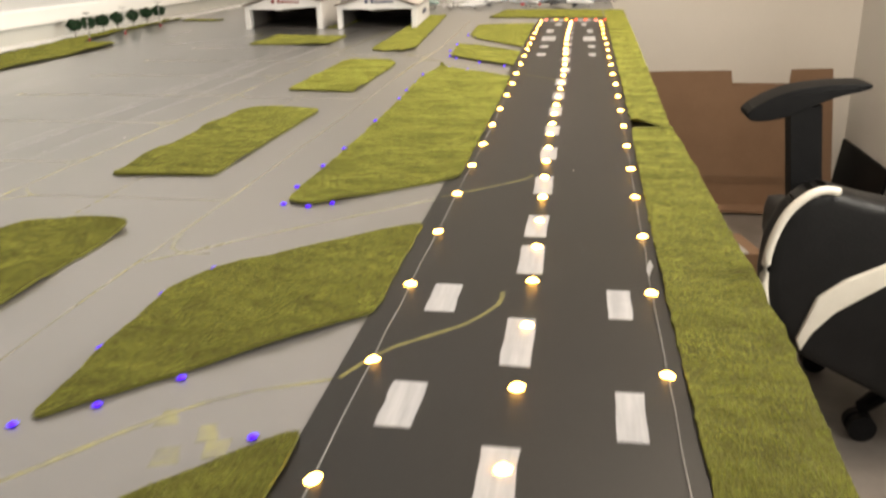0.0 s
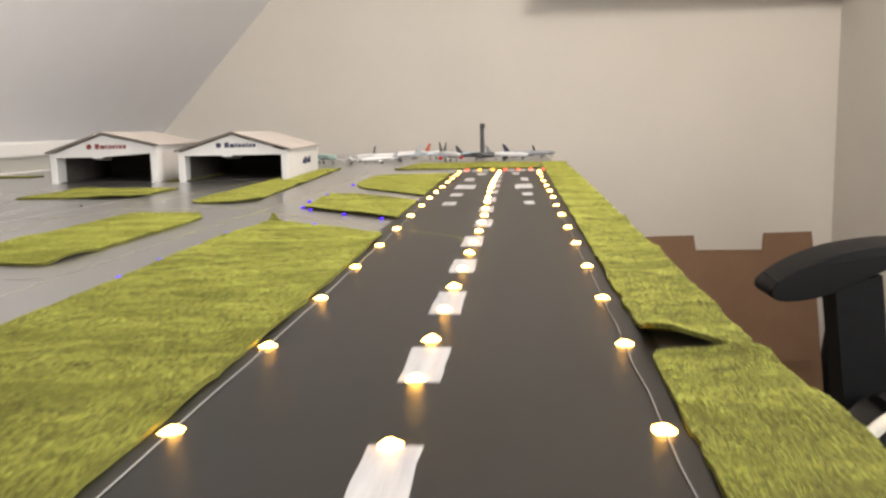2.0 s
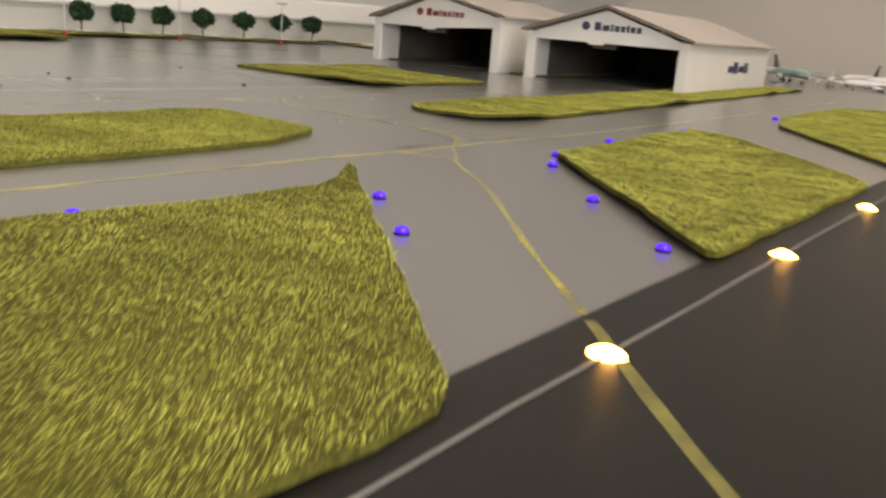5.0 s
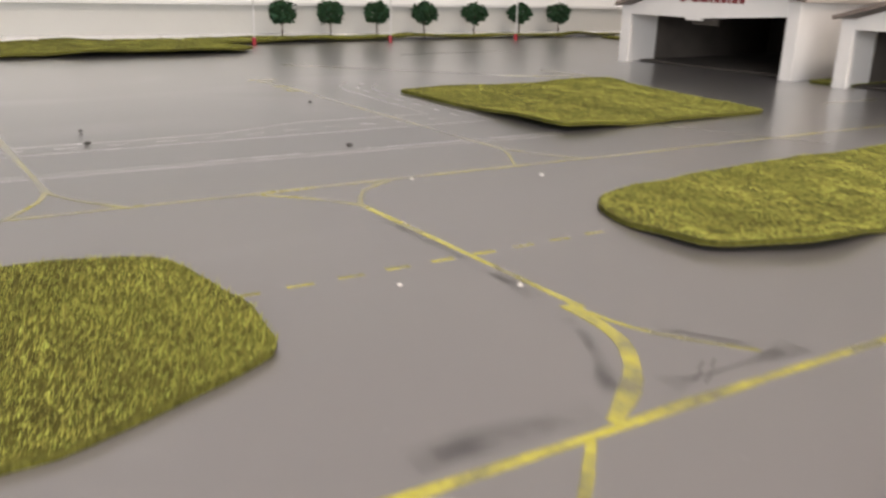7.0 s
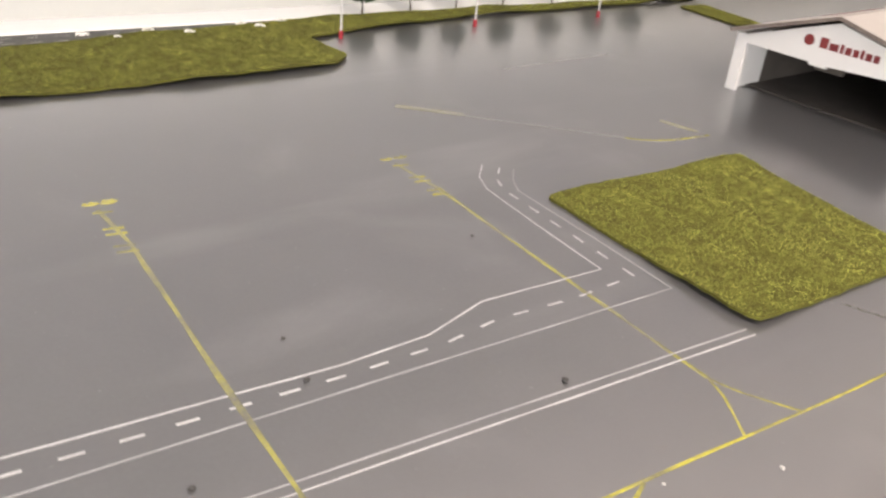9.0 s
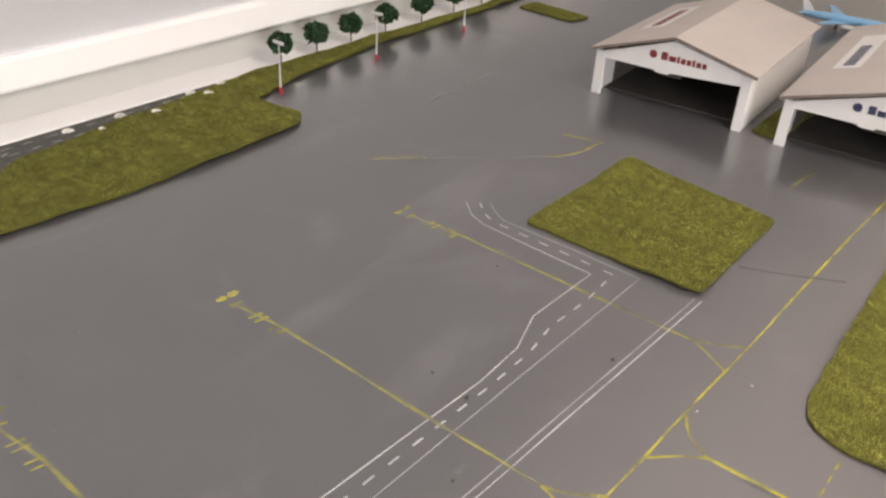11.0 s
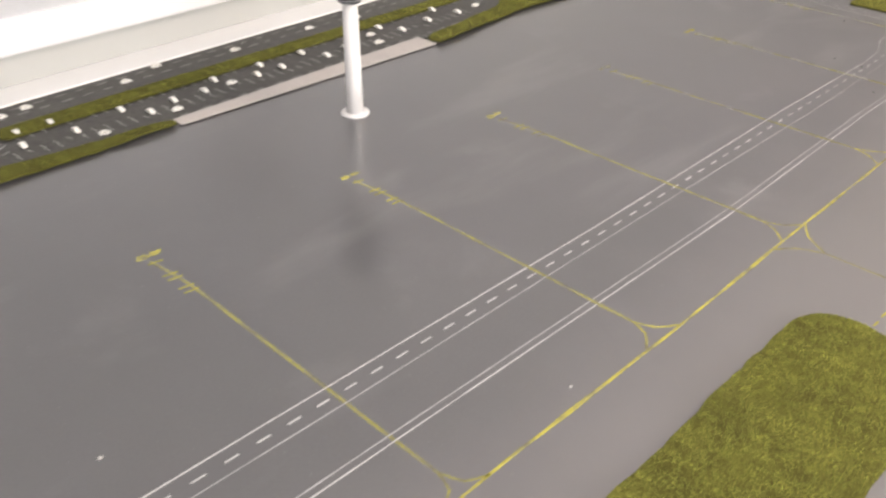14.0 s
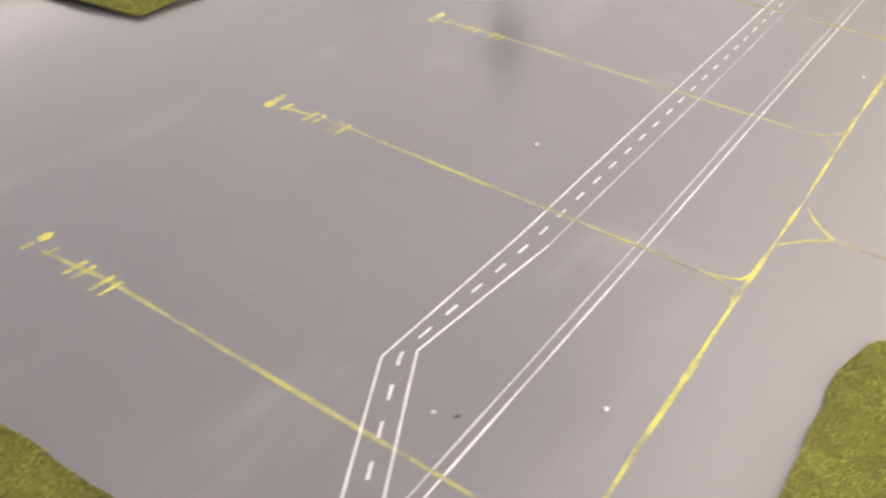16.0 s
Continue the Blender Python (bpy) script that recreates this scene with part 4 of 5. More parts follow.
for x0, y0, y1 in ((-1.442, 0.62, 2.05), (-1.4208, 0.62, 1.98), (-1.4632, 0.62, 2.08), (-1.2723, 0.92, 1.45)):
    y = y0
    while y < y1:
        part("lane_dash", ribbon([(x0, y), (x0 - 0.0005, y + rng.uniform(0.010, 0.018))], 0.0014, 0.0018, 0.0024), M_BAY, road)
        y += 0.030
for k in range(110):
    x, y, t = rng.uniform(-1.45, -1.285), rng.uniform(1.55, 1.70), rng.uniform(0, 3)
    if x > -1.385 + (1.70 - y) * 0.5:
        continue
    part("arrow_mark", ribbon([(x, y), (x + 0.012 * math.cos(t), y + 0.012 * math.sin(t))], 0.0022, 0.0018, 0.0025), M_BAY, road)
for k in range(34):
    x, y, t = rng.uniform(-1.44, -1.315), rng.uniform(0.62, 0.72), rng.uniform(0, 3)
    part("arrow_mark", ribbon([(x, y), (x + 0.012 * math.cos(t), y + 0.012 * math.sin(t))], 0.0018, 0.0018, 0.0025), M_BAY, road)
pave = tagged(part("footpath", prism([(-1.2675, 0.906), (-1.2454, 0.906), (-1.226, 1.347), (-1.2675, 1.347)], 0.0018, 0.0030, 0.0004), M_PAVE), "pale concrete-coloured footpath strip beside the car park", "footpath")


def model_car(x, y, turn):
    ob = tagged(thing("model_car", x, y, 0.0018, turn), "tiny cream model car parked on the dark road sheet", "model car", "parked model cars")
    return ob


cb = bmesh.new()
outline = [(-0.0072, 0.0008), (-0.0072, 0.0030), (-0.0058, 0.0036), (-0.0040, 0.0052), (0.0020, 0.0052), (0.0040, 0.0036), (0.0068, 0.0031), (0.0074, 0.0022), (0.0074, 0.0008)]
a = [cb.verts.new((x, -0.0031, z)) for x, z in outline]
b = [cb.verts.new((x, 0.0031, z)) for x, z in outline]
cb.faces.new(a)
cb.faces.new(b[::-1])
for i in range(len(outline)):
    cb.faces.new((a[i], b[i], b[(i + 1) % len(outline)], a[(i + 1) % len(outline)]))
bmesh.ops.recalc_face_normals(cb, faces=cb.faces[:])
car_body = mesh_of("body", cb, M_CAR)
car_glass = mesh_of("window", box(-0.0033, 0.0020, -0.00318, 0.00318, 0.0039, 0.0046), M_GLASS)
wheel_bm = lathe([(0.0012, -0.0004), (0.0012, 0.0004)], 8)
bmesh.ops.rotate(wheel_bm, matrix=Matrix.Rotation(radians(90), 3, "X"), verts=wheel_bm.verts)
car_wheel = mesh_of("wheel", wheel_bm, M_PLASTIC)
CARS = [(-1.3967, 0.662, 20), (-1.3928, 0.704, 80), (-1.3659, 0.746, 5), (-1.3263, 0.737, 0), (-1.4247, 0.751, 90), (-1.3659, 0.789, 0), (-1.3215, 0.802, 0), (-1.2887, 0.824, 85), (-1.4314, 0.787, 90), (-1.4208, 0.924, 88), (-1.4449, 0.984, 92), (-1.307, 0.897, 0), (-1.2887, 0.926, 86), (-1.3196, 0.938, 0), (-1.3177, 0.985, 0), (-1.3148, 1.028, 85), (-1.3157, 1.071, 0), (-1.3148, 1.114, 0)]
CARS += [(-1.4198, 1.104, 90), (-1.2916, 1.285, 88), (-1.4189, 1.247, 88), (-1.4073, 1.338, 91), (-1.3119, 1.233, 0), (-1.3263, 1.298, 88), (-1.3437, 1.330, 0), (-1.3099, 1.351, 0), (-1.3157, 1.415, 0), (-1.3466, 1.457, 0), (-1.309, 1.481, 0), (-1.4343, 1.531, 90), (-1.4275, 1.623, 85), (-1.3109, 1.53, 92), (-1.4372, 1.790, 80), (-1.4112, 1.825, 82), (-1.4372, 1.868, 80), (-1.4169, 1.913, 82), (-1.4439, 1.991, 80), (-1.4256, 2.010, 82), (-1.4459, 2.049, 80)]
CARS += [(-1.3418, 1.015, 0), (-1.3427, 1.094, 0), (-1.3408, 1.169, 0), (-1.3398, 0.872, 0), (-1.3051, 1.19, 0)]
for x, y, turn in CARS:
    ob = model_car(x, y, turn)
    shared("body", car_body, ob, Matrix())
    shared("window", car_glass, ob, Matrix())
    for wx in (-0.0045, 0.0045):
        for wy in (-0.003, 0.003):
            shared("wheel", car_wheel, ob, at(wx, wy, 0.0012))


# ---- model trees along the ledge ----
def leaf_crown(radius, height, seed, leaves=800):
    rng = np.random.default_rng(seed)
    d = rng.normal(size=(leaves, 3))
    d /= np.linalg.norm(d, axis=1)[:, None]
    bumps = 1 + 0.22 * np.sin(d[:, 0] * 5 + seed) * np.cos(d[:, 1] * 4) + rng.normal(0, 0.07, leaves)
    r = radius * (0.72 + 0.28 * rng.random(leaves) ** 0.4) * bumps
    c = d * r[:, None]
    c[:, 2] = c[:, 2] * 0.80 + height
    bm = bmesh.new()
    for p in c:
        q = Vector(rng.normal(size=3)).normalized()
        s = q.cross(Vector(rng.normal(size=3))).normalized()
        k = radius * rng.uniform(0.14, 0.26)
        v = Vector(p)
        bm.faces.new([bm.verts.new(v + q * k), bm.verts.new(v + s * k * 0.6), bm.verts.new(v - q * k * 0.8), bm.verts.new(v - s * k * 0.6)])
    return bm


TREES = [(-1.464, 2.176), (-1.466, 2.258), (-1.467, 2.342), (-1.468, 2.434), (-1.469, 2.538), (-1.471, 2.64), (-1.473, 2.735)]
for i, (x, y) in enumerate(TREES):
    ob = tagged(thing("model_tree", x + 0.012, y, 0.002, 50 * i), "small dark green model tree with round crown beside the ledge", "model tree", "model trees along the ledge")
    limb = tube([(0, 0, -0.002), (0.0006, 0, 0.010), (0.0, 0.0008, 0.022), (0.0004, 0, 0.036)], [0.0020, 0.0014, 0.0012, 0.0008], 7)
    for k in range(4):
        t = 1.57 * k + i
        join(limb, tube([(0, 0, 0.020 + 0.002 * k), (0.005 * math.cos(t), 0.005 * math.sin(t), 0.029 + 0.002 * k), (0.009 * math.cos(t), 0.009 * math.sin(t), 0.036 + 0.002 * k)], [0.0009, 0.0007, 0.0004], 5))
    part("trunk", limb, M_BARK, ob)
    part("crown", leaf_crown(0.0195, 0.038, 10 + i), M_LEAF, ob)

# ---- apron lamp posts ----
for i, (x, y) in enumerate(((-1.3591, 2.094), (-1.3697, 2.318), (-1.3745, 2.566))):
    ob = tagged(thing("lamp_post", x, y, 0, 15 * i), "thin grey model floodlight mast with a red base", "model lamp", "floodlight masts")
    part("base", lathe([(0.0030, 0.0), (0.0030, 0.009), (0.0018, 0.0105)], 12), M_POLE_RED, ob, "dark red base")
    part("pole", tube([(0, 0, 0.010), (0, 0, 0.05), (0, 0, 0.079)], [0.0014, 0.0011, 0.0009], 8), M_POLE, ob)
    part("crossbar", box(-0.010, 0.010, -0.0010, 0.0010, 0.0775, 0.0795), M_POLE, ob)
    for k in (-0.0085, -0.0028, 0.0028, 0.0085):
        part("lamp_head", box(k - 0.0022, k + 0.0022, -0.0030, 0.0012, 0.0795, 0.0825, 0.0004), M_POLE, ob)

# ---- white control tower ----
tower = tagged(thing("control_tower", -1.122, 1.090, 0), "white plastic model control tower with a dark ringed cab", "model tower")
part("foot", lathe([(0.0185, 0.0), (0.0192, 0.0010), (0.0184, 0.0026), (0.0122, 0.0036)], 36), M_TOWER, tower, smooth=True)
part("shaft", lathe([(0.0114, 0.0032), (0.0105, 0.05), (0.0095, 0.153)], 32), M_TOWER, tower, smooth=True)
cab = part("cab", lathe([(0.0135, 0.149), (0.0155, 0.151), (0.0305, 0.196), (0.0305, 0.198)], 40), M_TOWER_DARK, tower, "blue-black tapered cab")
for k in range(11):
    z = 0.1535 + 0.0039 * k
    q = 0.0155 + (0.0305 - 0.0155) * (z - 0.151) / 0.045
    part("ring", lathe([(q - 0.001, z - 0.0004), (q + 0.0005, z - 0.0003), (q + 0.0005, z + 0.0003), (q - 0.001, z + 0.0004)], 40), M_POLE, cab, "thin pale ring")
part("collar", lathe([(0.0308, 0.1975), (0.0335, 0.1990), (0.0335, 0.2015), (0.0300, 0.2065), (0.0235, 0.2075)], 40), M_TOWER, tower, "white collar", True)
drum = part("drum", lathe([(0.0225, 0.207), (0.0240, 0.210), (0.0250, 0.232), (0.0210, 0.235), (0.0180, 0.236), (0.0190, 0.254), (0.0155, 0.258), (0.004, 0.261)], 36), M_TOWER_DARK, tower, "blue-black upper drum")
for k in range(5):
    z = 0.2125 + 0.0042 * k
    part("ring", lathe([(0.0236, z - 0.0004), (0.0256, z - 0.0003), (0.0256, z + 0.0003), (0.0236, z + 0.0004)], 36), M_POLE, drum, "thin pale ring")
part("antenna", tube([(0, 0, 0.260), (0, 0, 0.295)], [0.0016, 0.0008], 8), M_POLE, tower)

# ---- dark tower and far buildings of the stand area ----
dark = tagged(thing("radar_tower", -0.09, 4.0, 0), "slim charcoal model tower standing at the far stands", "model tower")
part("shaft", lathe([(0.0100, 0.0), (0.0080, 0.02), (0.0068, 0.108)], 16), M_TAIL, dark)
part("cab", lathe([(0.0072, 0.106), (0.0100, 0.110), (0.0108, 0.120), (0.0098, 0.123), (0.006, 0.126)], 16), M_TAIL, dark, "charcoal cab")
part("panel", box(-0.0095, -0.005, -0.009, 0.009, 0.0, 0.118, 0.001), M_TAIL, dark, "charcoal side panel")


# ---- hangars ----
def hangar(x, y, turn, w, d, eave, ridge, sign, sign_label, roof_sign, lift=0.0):
    """lift: by how much the right-hand eave stands higher than the other."""
    ob = tagged(thing("hangar", x, y, 0, turn), "white foam-board model hangar with a beige card roof and open front", "model hangar", "model hangars")
    t = 0.006
    part("side_wall", box(0, t, 0, d, 0, eave, 0.0006), M_CARD, ob)
    high = eave + lift
    part("side_wall", box(w - t, w, 0, d, 0, high, 0.0006), M_CARD, ob)
    part("back_wall", prism_wall([(t, 0), (w - t, 0), (w - t, high), (w / 2, ridge - 0.004), (t, eave)], d - t, d), M_CARD, ob)
    part("column", box(-0.001, 0.014, -0.005, 0.001, 0, eave, 0.0006), M_CARD, ob)
    part("column", box(w - 0.014, w + 0.001, -0.005, 0.001, 0, high, 0.0006), M_CARD, ob)
    low = eave - 0.010
    gable = part("gable", prism_wall([(0.0142, low), (w * 0.40, low), (w * 0.40, low - 0.003), (w * 0.49, low - 0.003), (w * 0.49, low), (w - 0.0142, low + lift * 0.5), (w - 0.0142, high + 0.001), (w / 2, ridge - 0.004), (0.0142, eave + 0.001)], -0.0055, 0.0008), M_CARD, ob)
    # The hangar's inner shade, built as a dark block and dark sheets.
    part("door_track", box(w * 0.42, w * 0.56, 0.002, 0.010, low - 0.0080, low - 0.0002, 0.0006), M_HANGAR_SHADE, ob, "notch over the door, its shade drawn as a dark block")
    part("lining", box(0.0065, w - 0.0065, 0.03, d - 0.008, 0.0005, 0.0020), M_HANGAR_SHADE, ob, "shaded floor inside, drawn as a dark sheet")
    part("lining", box(0.0065, w - 0.0065, d - 0.0078, d - 0.0062, 0.002, eave), M_HANGAR_SHADE, ob, "shaded back inside, drawn as a dark sheet")
    part("lining", box(0.0062, 0.0074, 0.06, d - 0.008, 0.002, eave - 0.001), M_HANGAR_SHADE, ob, "shaded side inside, drawn as a dark sheet")
    part("lining", box(w - 0.0074, w - 0.0062, 0.06, d - 0.008, 0.002, eave - 0.001), M_HANGAR_SHADE, ob, "shaded side inside, drawn as a dark sheet")
    for side in (0, 1):
        over = 0.010
        xa, za = -0.008, (high if side else eave) - 0.0005
        prof = [(xa, za), (w / 2, ridge), (w / 2, ridge + 0.0035), (xa - 0.001, za + 0.0035)]
        if side:
            prof = [(w - px, pz) for px, pz in prof]
        roof = part("roof", prism_wall(prof, -0.010, d + 0.004), M_ROOF, ob)
        rim = [(px, pz - 0.0004) for px, pz in prof[:2]] + [(px, pz + 0.0003) for px, pz in prof[2:]]
        part("roof_edge", prism_wall(rim, -0.0118, -0.0098), M_EDGE, ob, "raw brown card edge")
    # the sign on the gable, as plain bars
    zc = eave + (ridge - eave) * 0.30
    part("emblem", lathe_disc(w * 0.375, -0.0060, zc + 0.001, 0.0062), sign, ob, sign_label)
    xs = w * 0.43
    for k, (bw, bh) in enumerate(((0.0075, 0.0095), (0.0085, 0.0065), (0.0030, 0.0080), (0.0055, 0.0065), (0.0050, 0.0065), (0.0030, 0.0080), (0.0055, 0.0065), (0.0050, 0.0065))):
        part("sign_bar", box(xs, xs + bw * 1.3, -0.0062, -0.0050, zc - 0.0045, zc - 0.0045 + bh * 1.25, 0.0004), sign, ob)
        xs += bw * 1.3 + 0.0022
    # a printed strip on the left roof plane
    run = Vector((w / 2 + 0.008, 0, ridge - eave + 0.0005)).normalized()
    strip = bmesh.new()
    box(0.035, 0.075, d * 0.30, d * 0.80, 0.0036, 0.0041, bm=strip)
    ang = math.atan2(run.z, run.x)
    bmesh.ops.rotate(strip, matrix=Matrix.Rotation(-ang, 3, "Y"), verts=strip.verts)
    bmesh.ops.translate(strip, vec=(-0.008, 0, eave - 0.0005), verts=strip.verts)
    part("roof_print", strip, M_CARD, ob, "pale printed strip")
    yy = d * 0.34
    for k in range(8):
        bar = bmesh.new()
        box(0.047, 0.064, yy, yy + 0.011, 0.0042, 0.0046, bm=bar)
        bmesh.ops.rotate(bar, matrix=Matrix.Rotation(-ang, 3, "Y"), verts=bar.verts)
        bmesh.ops.translate(bar, vec=(-0.008, 0, eave - 0.0005), verts=bar.verts)
        part("roof_bar", bar, roof_sign, ob)
        yy += 0.017
    return ob


def lathe_disc(x, y, z, r):
    bm = lathe([(r, 0.0), (r, 0.0010)], 20)
    bmesh.ops.rotate(bm, matrix=Matrix.Rotation(radians(90), 3, "X"), verts=bm.verts)
    bmesh.ops.translate(bm, vec=(x, y + 0.0008, z), verts=bm.verts)
    return bm


hangar(-1.032, 2.474, 4.5, 0.246, 0.34, 0.071, 0.115, M_DARKRED, "dark red round emblem", M_DARKRED, 0.014)
second = hangar(-0.732, 2.488, 4.5, 0.250, 0.46, 0.070, 0.110, M_NAVY, "dark blue round emblem", M_NAVY)
for k, (ya, za, zb) in enumerate(((0.205, 0.030, 0.040), (0.235, 0.028, 0.046), (0.268, 0.030, 0.040), (0.298, 0.028, 0.045))):
    part("side_print", box(0.2492, 0.2512, ya, ya + 0.024, za, zb, 0.0003), M_NAVY, second)
# Shade in the open roof seam, drawn as a solid black strip.
part("roof_gap", box(0.2255, 0.2485, 0.30, 0.456, 0.0705, 0.0755, 0.001), M_SEAM_SHADE, second, "shade of the open seam under the lifted roof, a dark strip")


# ---- model aircraft ----
def aircraft(x, y, turn, body, tail, engine, label, size=0.205, belly=M_PLANE_GREY, nose=None):
    ob = tagged(thing("model_aircraft", x, y, 0, turn), label, "model aircraft", "parked model aircraft")
    s = size / 0.2
    r = 0.0098 * s
    zc = 0.0215 * s

    def lay(bm):
        bmesh.ops.rotate(bm, matrix=Matrix.Rotation(radians(-90), 3, "X"), verts=bm.verts)
        return bm

    prof = [(0.0010, -0.100), (0.0045, -0.095), (0.0078, -0.085), (r / s, -0.066), (r / s, 0.040), (0.0080, 0.068), (0.0045, 0.090), (0.0015, 0.100)]
    fus = lathe([(a * s, b * s) for a, b in prof], 20)
    bmesh.ops.rotate(fus, matrix=Matrix.Rotation(radians(90), 3, "X"), verts=fus.verts)
    for v in fus.verts:
        v.co = (v.co.x, -v.co.y, v.co.z + zc + max(0.0, -v.co.y - 0.04 * s) * 0.06 * 0)
    hull = part("fuselage", fus, body, ob, smooth=True)
    if nose:
        nb = lathe([(a * s * 1.03, b * s) for a, b in prof[:4]], 20)
        bmesh.ops.rotate(nb, matrix=Matrix.Rotation(radians(90), 3, "X"), verts=nb.verts)
        for v in nb.verts:
            v.co = (v.co.x, -v.co.y, v.co.z + zc)
        part("nose", nb, nose, ob, "red-painted nose", True)

    def blade(points, thick, up=False):
        bm = bmesh.new()
        for px, py, pz in points:
            for k in (-1, 1):
                bm.verts.new(((px + k * thick) * s, py * s, pz * s) if up else (px * s, py * s, (pz + k * thick) * s))
        bmesh.ops.convex_hull(bm, input=bm.verts)
        return bm

    for side in (-1, 1):
        part("wing", blade([(side * 0.006, -0.022, 0.0175), (side * 0.006, 0.022, 0.0175), (side * 0.096, 0.046, 0.026), (side * 0.096, 0.037, 0.026)], 0.0012), belly, ob)
        part("tailplane", blade([(side * 0.003, 0.072, 0.0245), (side * 0.003, 0.092, 0.0245), (side * 0.033, 0.099, 0.027), (side * 0.033, 0.091, 0.027)], 0.0008), belly, ob)
        pod = lathe([(0.0044 * s, -0.013 * s), (0.0054 * s, -0.008 * s), (0.0050 * s, 0.004 * s), (0.0028 * s, 0.014 * s)], 14)
        bmesh.ops.rotate(pod, matrix=Matrix.Rotation(radians(90), 3, "X"), verts=pod.verts)
        for v in pod.verts:
            v.co = (v.co.x + side * 0.032 * s, -v.co.y - 0.014 * s, v.co.z + 0.0125 * s)
        part("engine", pod, engine, ob, smooth=True)
        leg = tube([(side * 0.008 * s, 0.012 * s, 0.016 * s), (side * 0.008 * s, 0.012 * s, 0.003 * s)], 0.0011 * s, 6)
        join(leg, box(side * 0.008 * s - 0.0028 * s, side * 0.008 * s + 0.0028 * s, 0.009 * s, 0.015 * s, 0, 0.0055 * s))
        part("landing_gear", leg, M_TAIL, ob)
    noseleg = tube([(0, -0.072 * s, 0.014 * s), (0, -0.072 * s, 0.003 * s)], 0.0010 * s, 6)
    join(noseleg, box(-0.0020 * s, 0.0020 * s, -0.0745 * s, -0.0695 * s, 0, 0.0045 * s))
    part("landing_gear", noseleg, M_TAIL, ob)
    part("fin", blade([(0, 0.066, 0.028), (0, 0.092, 0.028), (0, 0.101, 0.058), (0, 0.091, 0.058)], 0.0010, True), tail, ob)
    return ob


aircraft(-0.614, 3.45, 40, M_TEAL, M_TAIL, M_TEAL, "pale teal and grey model airliner with a tall charcoal fin", 0.2, M_PLANE_GREY)
aircraft(-0.503, 3.37, 12, M_PLANE, M_TEAL, M_PLANE, "white model airliner with a green fin", 0.15, M_PLANE)
aircraft(-0.482, 3.56, -12, M_PLANE, M_TAIL, M_PLANE_GREY, "white model airliner with a charcoal fin", 0.18, M_PLANE)
aircraft(-0.405, 3.36, -55, M_PLANE, M_PLANE_GREY, M_PLANE, "small white model airliner with a grey fin", 0.14, M_PLANE_GREY)
aircraft(-0.365, 3.5, -62, M_PLANE, M_PLANE_GREY, M_TAIL, "white model airliner with a grey fin and dark engines", 0.19, M_PLANE_GREY)
aircraft(-0.337, 3.7, -40, M_PLANE, M_ORANGE, M_PLANE, "white model airliner with an orange-red fin", 0.19, M_PLANE)
aircraft(-0.18, 3.42, 22, M_PLANE, M_TAIL, M_RED, "white and pale blue model airliner with red engines", 0.22, M_PALE_SKY)
aircraft(-0.241, 3.66, -15, M_PLANE, M_TAIL, M_PLANE, "white model airliner with a tall dark fin", 0.2, M_PLANE_GREY)
aircraft(-0.084, 3.5, 74, M_TAIL, M_TAIL, M_TAIL, "charcoal model airliner parked beside the slim tower", 0.17, M_TAIL)
aircraft(0.01, 3.46, 58, M_PLANE, M_PLANE_GREY, M_TAIL, "white and grey model airliner at the end of the row", 0.17, M_PLANE_GREY)
aircraft(0.075, 3.62, 72, M_PLANE_GREY, M_NAVY, M_TAIL, "grey model airliner with a dark blue fin", 0.17, M_PALE_SKY)
aircraft(0.143, 3.74, 35, M_PLANE_GREY, M_TAIL, M_PLANE_GREY, "small grey model airliner with a charcoal fin", 0.14, M_PLANE_GREY)
aircraft(-0.86, 3.20, 100, M_SKY, M_PLANE, M_PLANE, "sky-blue and white model airliner behind the hangars", 0.18, M_SKY)
aircraft(-0.72, 3.52, 120, M_PLANE, M_SKY, M_PLANE, "white model airliner with a blue fin", 0.18, M_PLANE)

# ---- crumbs on the board ----
for i, (x, y, big, material) in enumerate(((-0.649, 1.871, 0.0028, M_CRUMB_DARK), (-0.759, 1.743, 0.0018, M_CRUMB_DARK), (-0.716, 1.738, 0.0024, M_CRUMB_DARK), (-0.665, 1.655, 0.0022, M_CRUMB_DARK), (-0.538, 1.926, 0.0018, M_CRUMB), (-0.823, 1.927, 0.002, M_CRUMB_DARK), (-0.795, 0.564, 0.0022, M_CRUMB), (-0.598, 0.869, 0.0016, M_CRUMB), (-0.617, 0.334, 0.0024, M_CRUMB), (-0.698, 0.273, 0.0016, M_CRUMB), (-0.685, 0.279, 0.0016, M_CRUMB_DARK), (-0.43, 1.775, 0.0012, M_CRUMB), (-0.41, 1.81, 0.0016, M_CRUMB), (0.028, 0.74, 0.0012, M_CRUMB), (-0.56, 1.86, 0.0014, M_CRUMB))):
    bm = bmesh.new()
    bmesh.ops.create_icosphere(bm, subdivisions=1, radius=big * 0.72)
    for v in bm.verts:
        v.co = Vector((v.co.x * 1.3, v.co.y, v.co.z * 0.7)) * (1 + 0.4 * noise.noise(v.co * 900 + Vector((i, 0, 0))))
    ob = part("crumb", bm, material)
    ob.matrix_basis = at(x, y, big * 0.55 + (RZ if x > -0.11 else 0), 0, 0, 40 * i)
    tagged(ob, "small loose crumb lying on the painted board", "crumb", "crumbs on the board")

# ---- office chair beside the table ----
chair = tagged(thing("gaming_chair", 0.86, 1.9, ZF), "black gaming chair with cream piping and padded armrests", "chair")


def pillow(points, y0, y1, puff, bevel):
    bm = prism_wall(points, y0, y1)
    bmesh.ops.bevel(bm, geom=bm.edges[:], offset=bevel, segments=4, affect="EDGES", profile=0.6)
    return bm


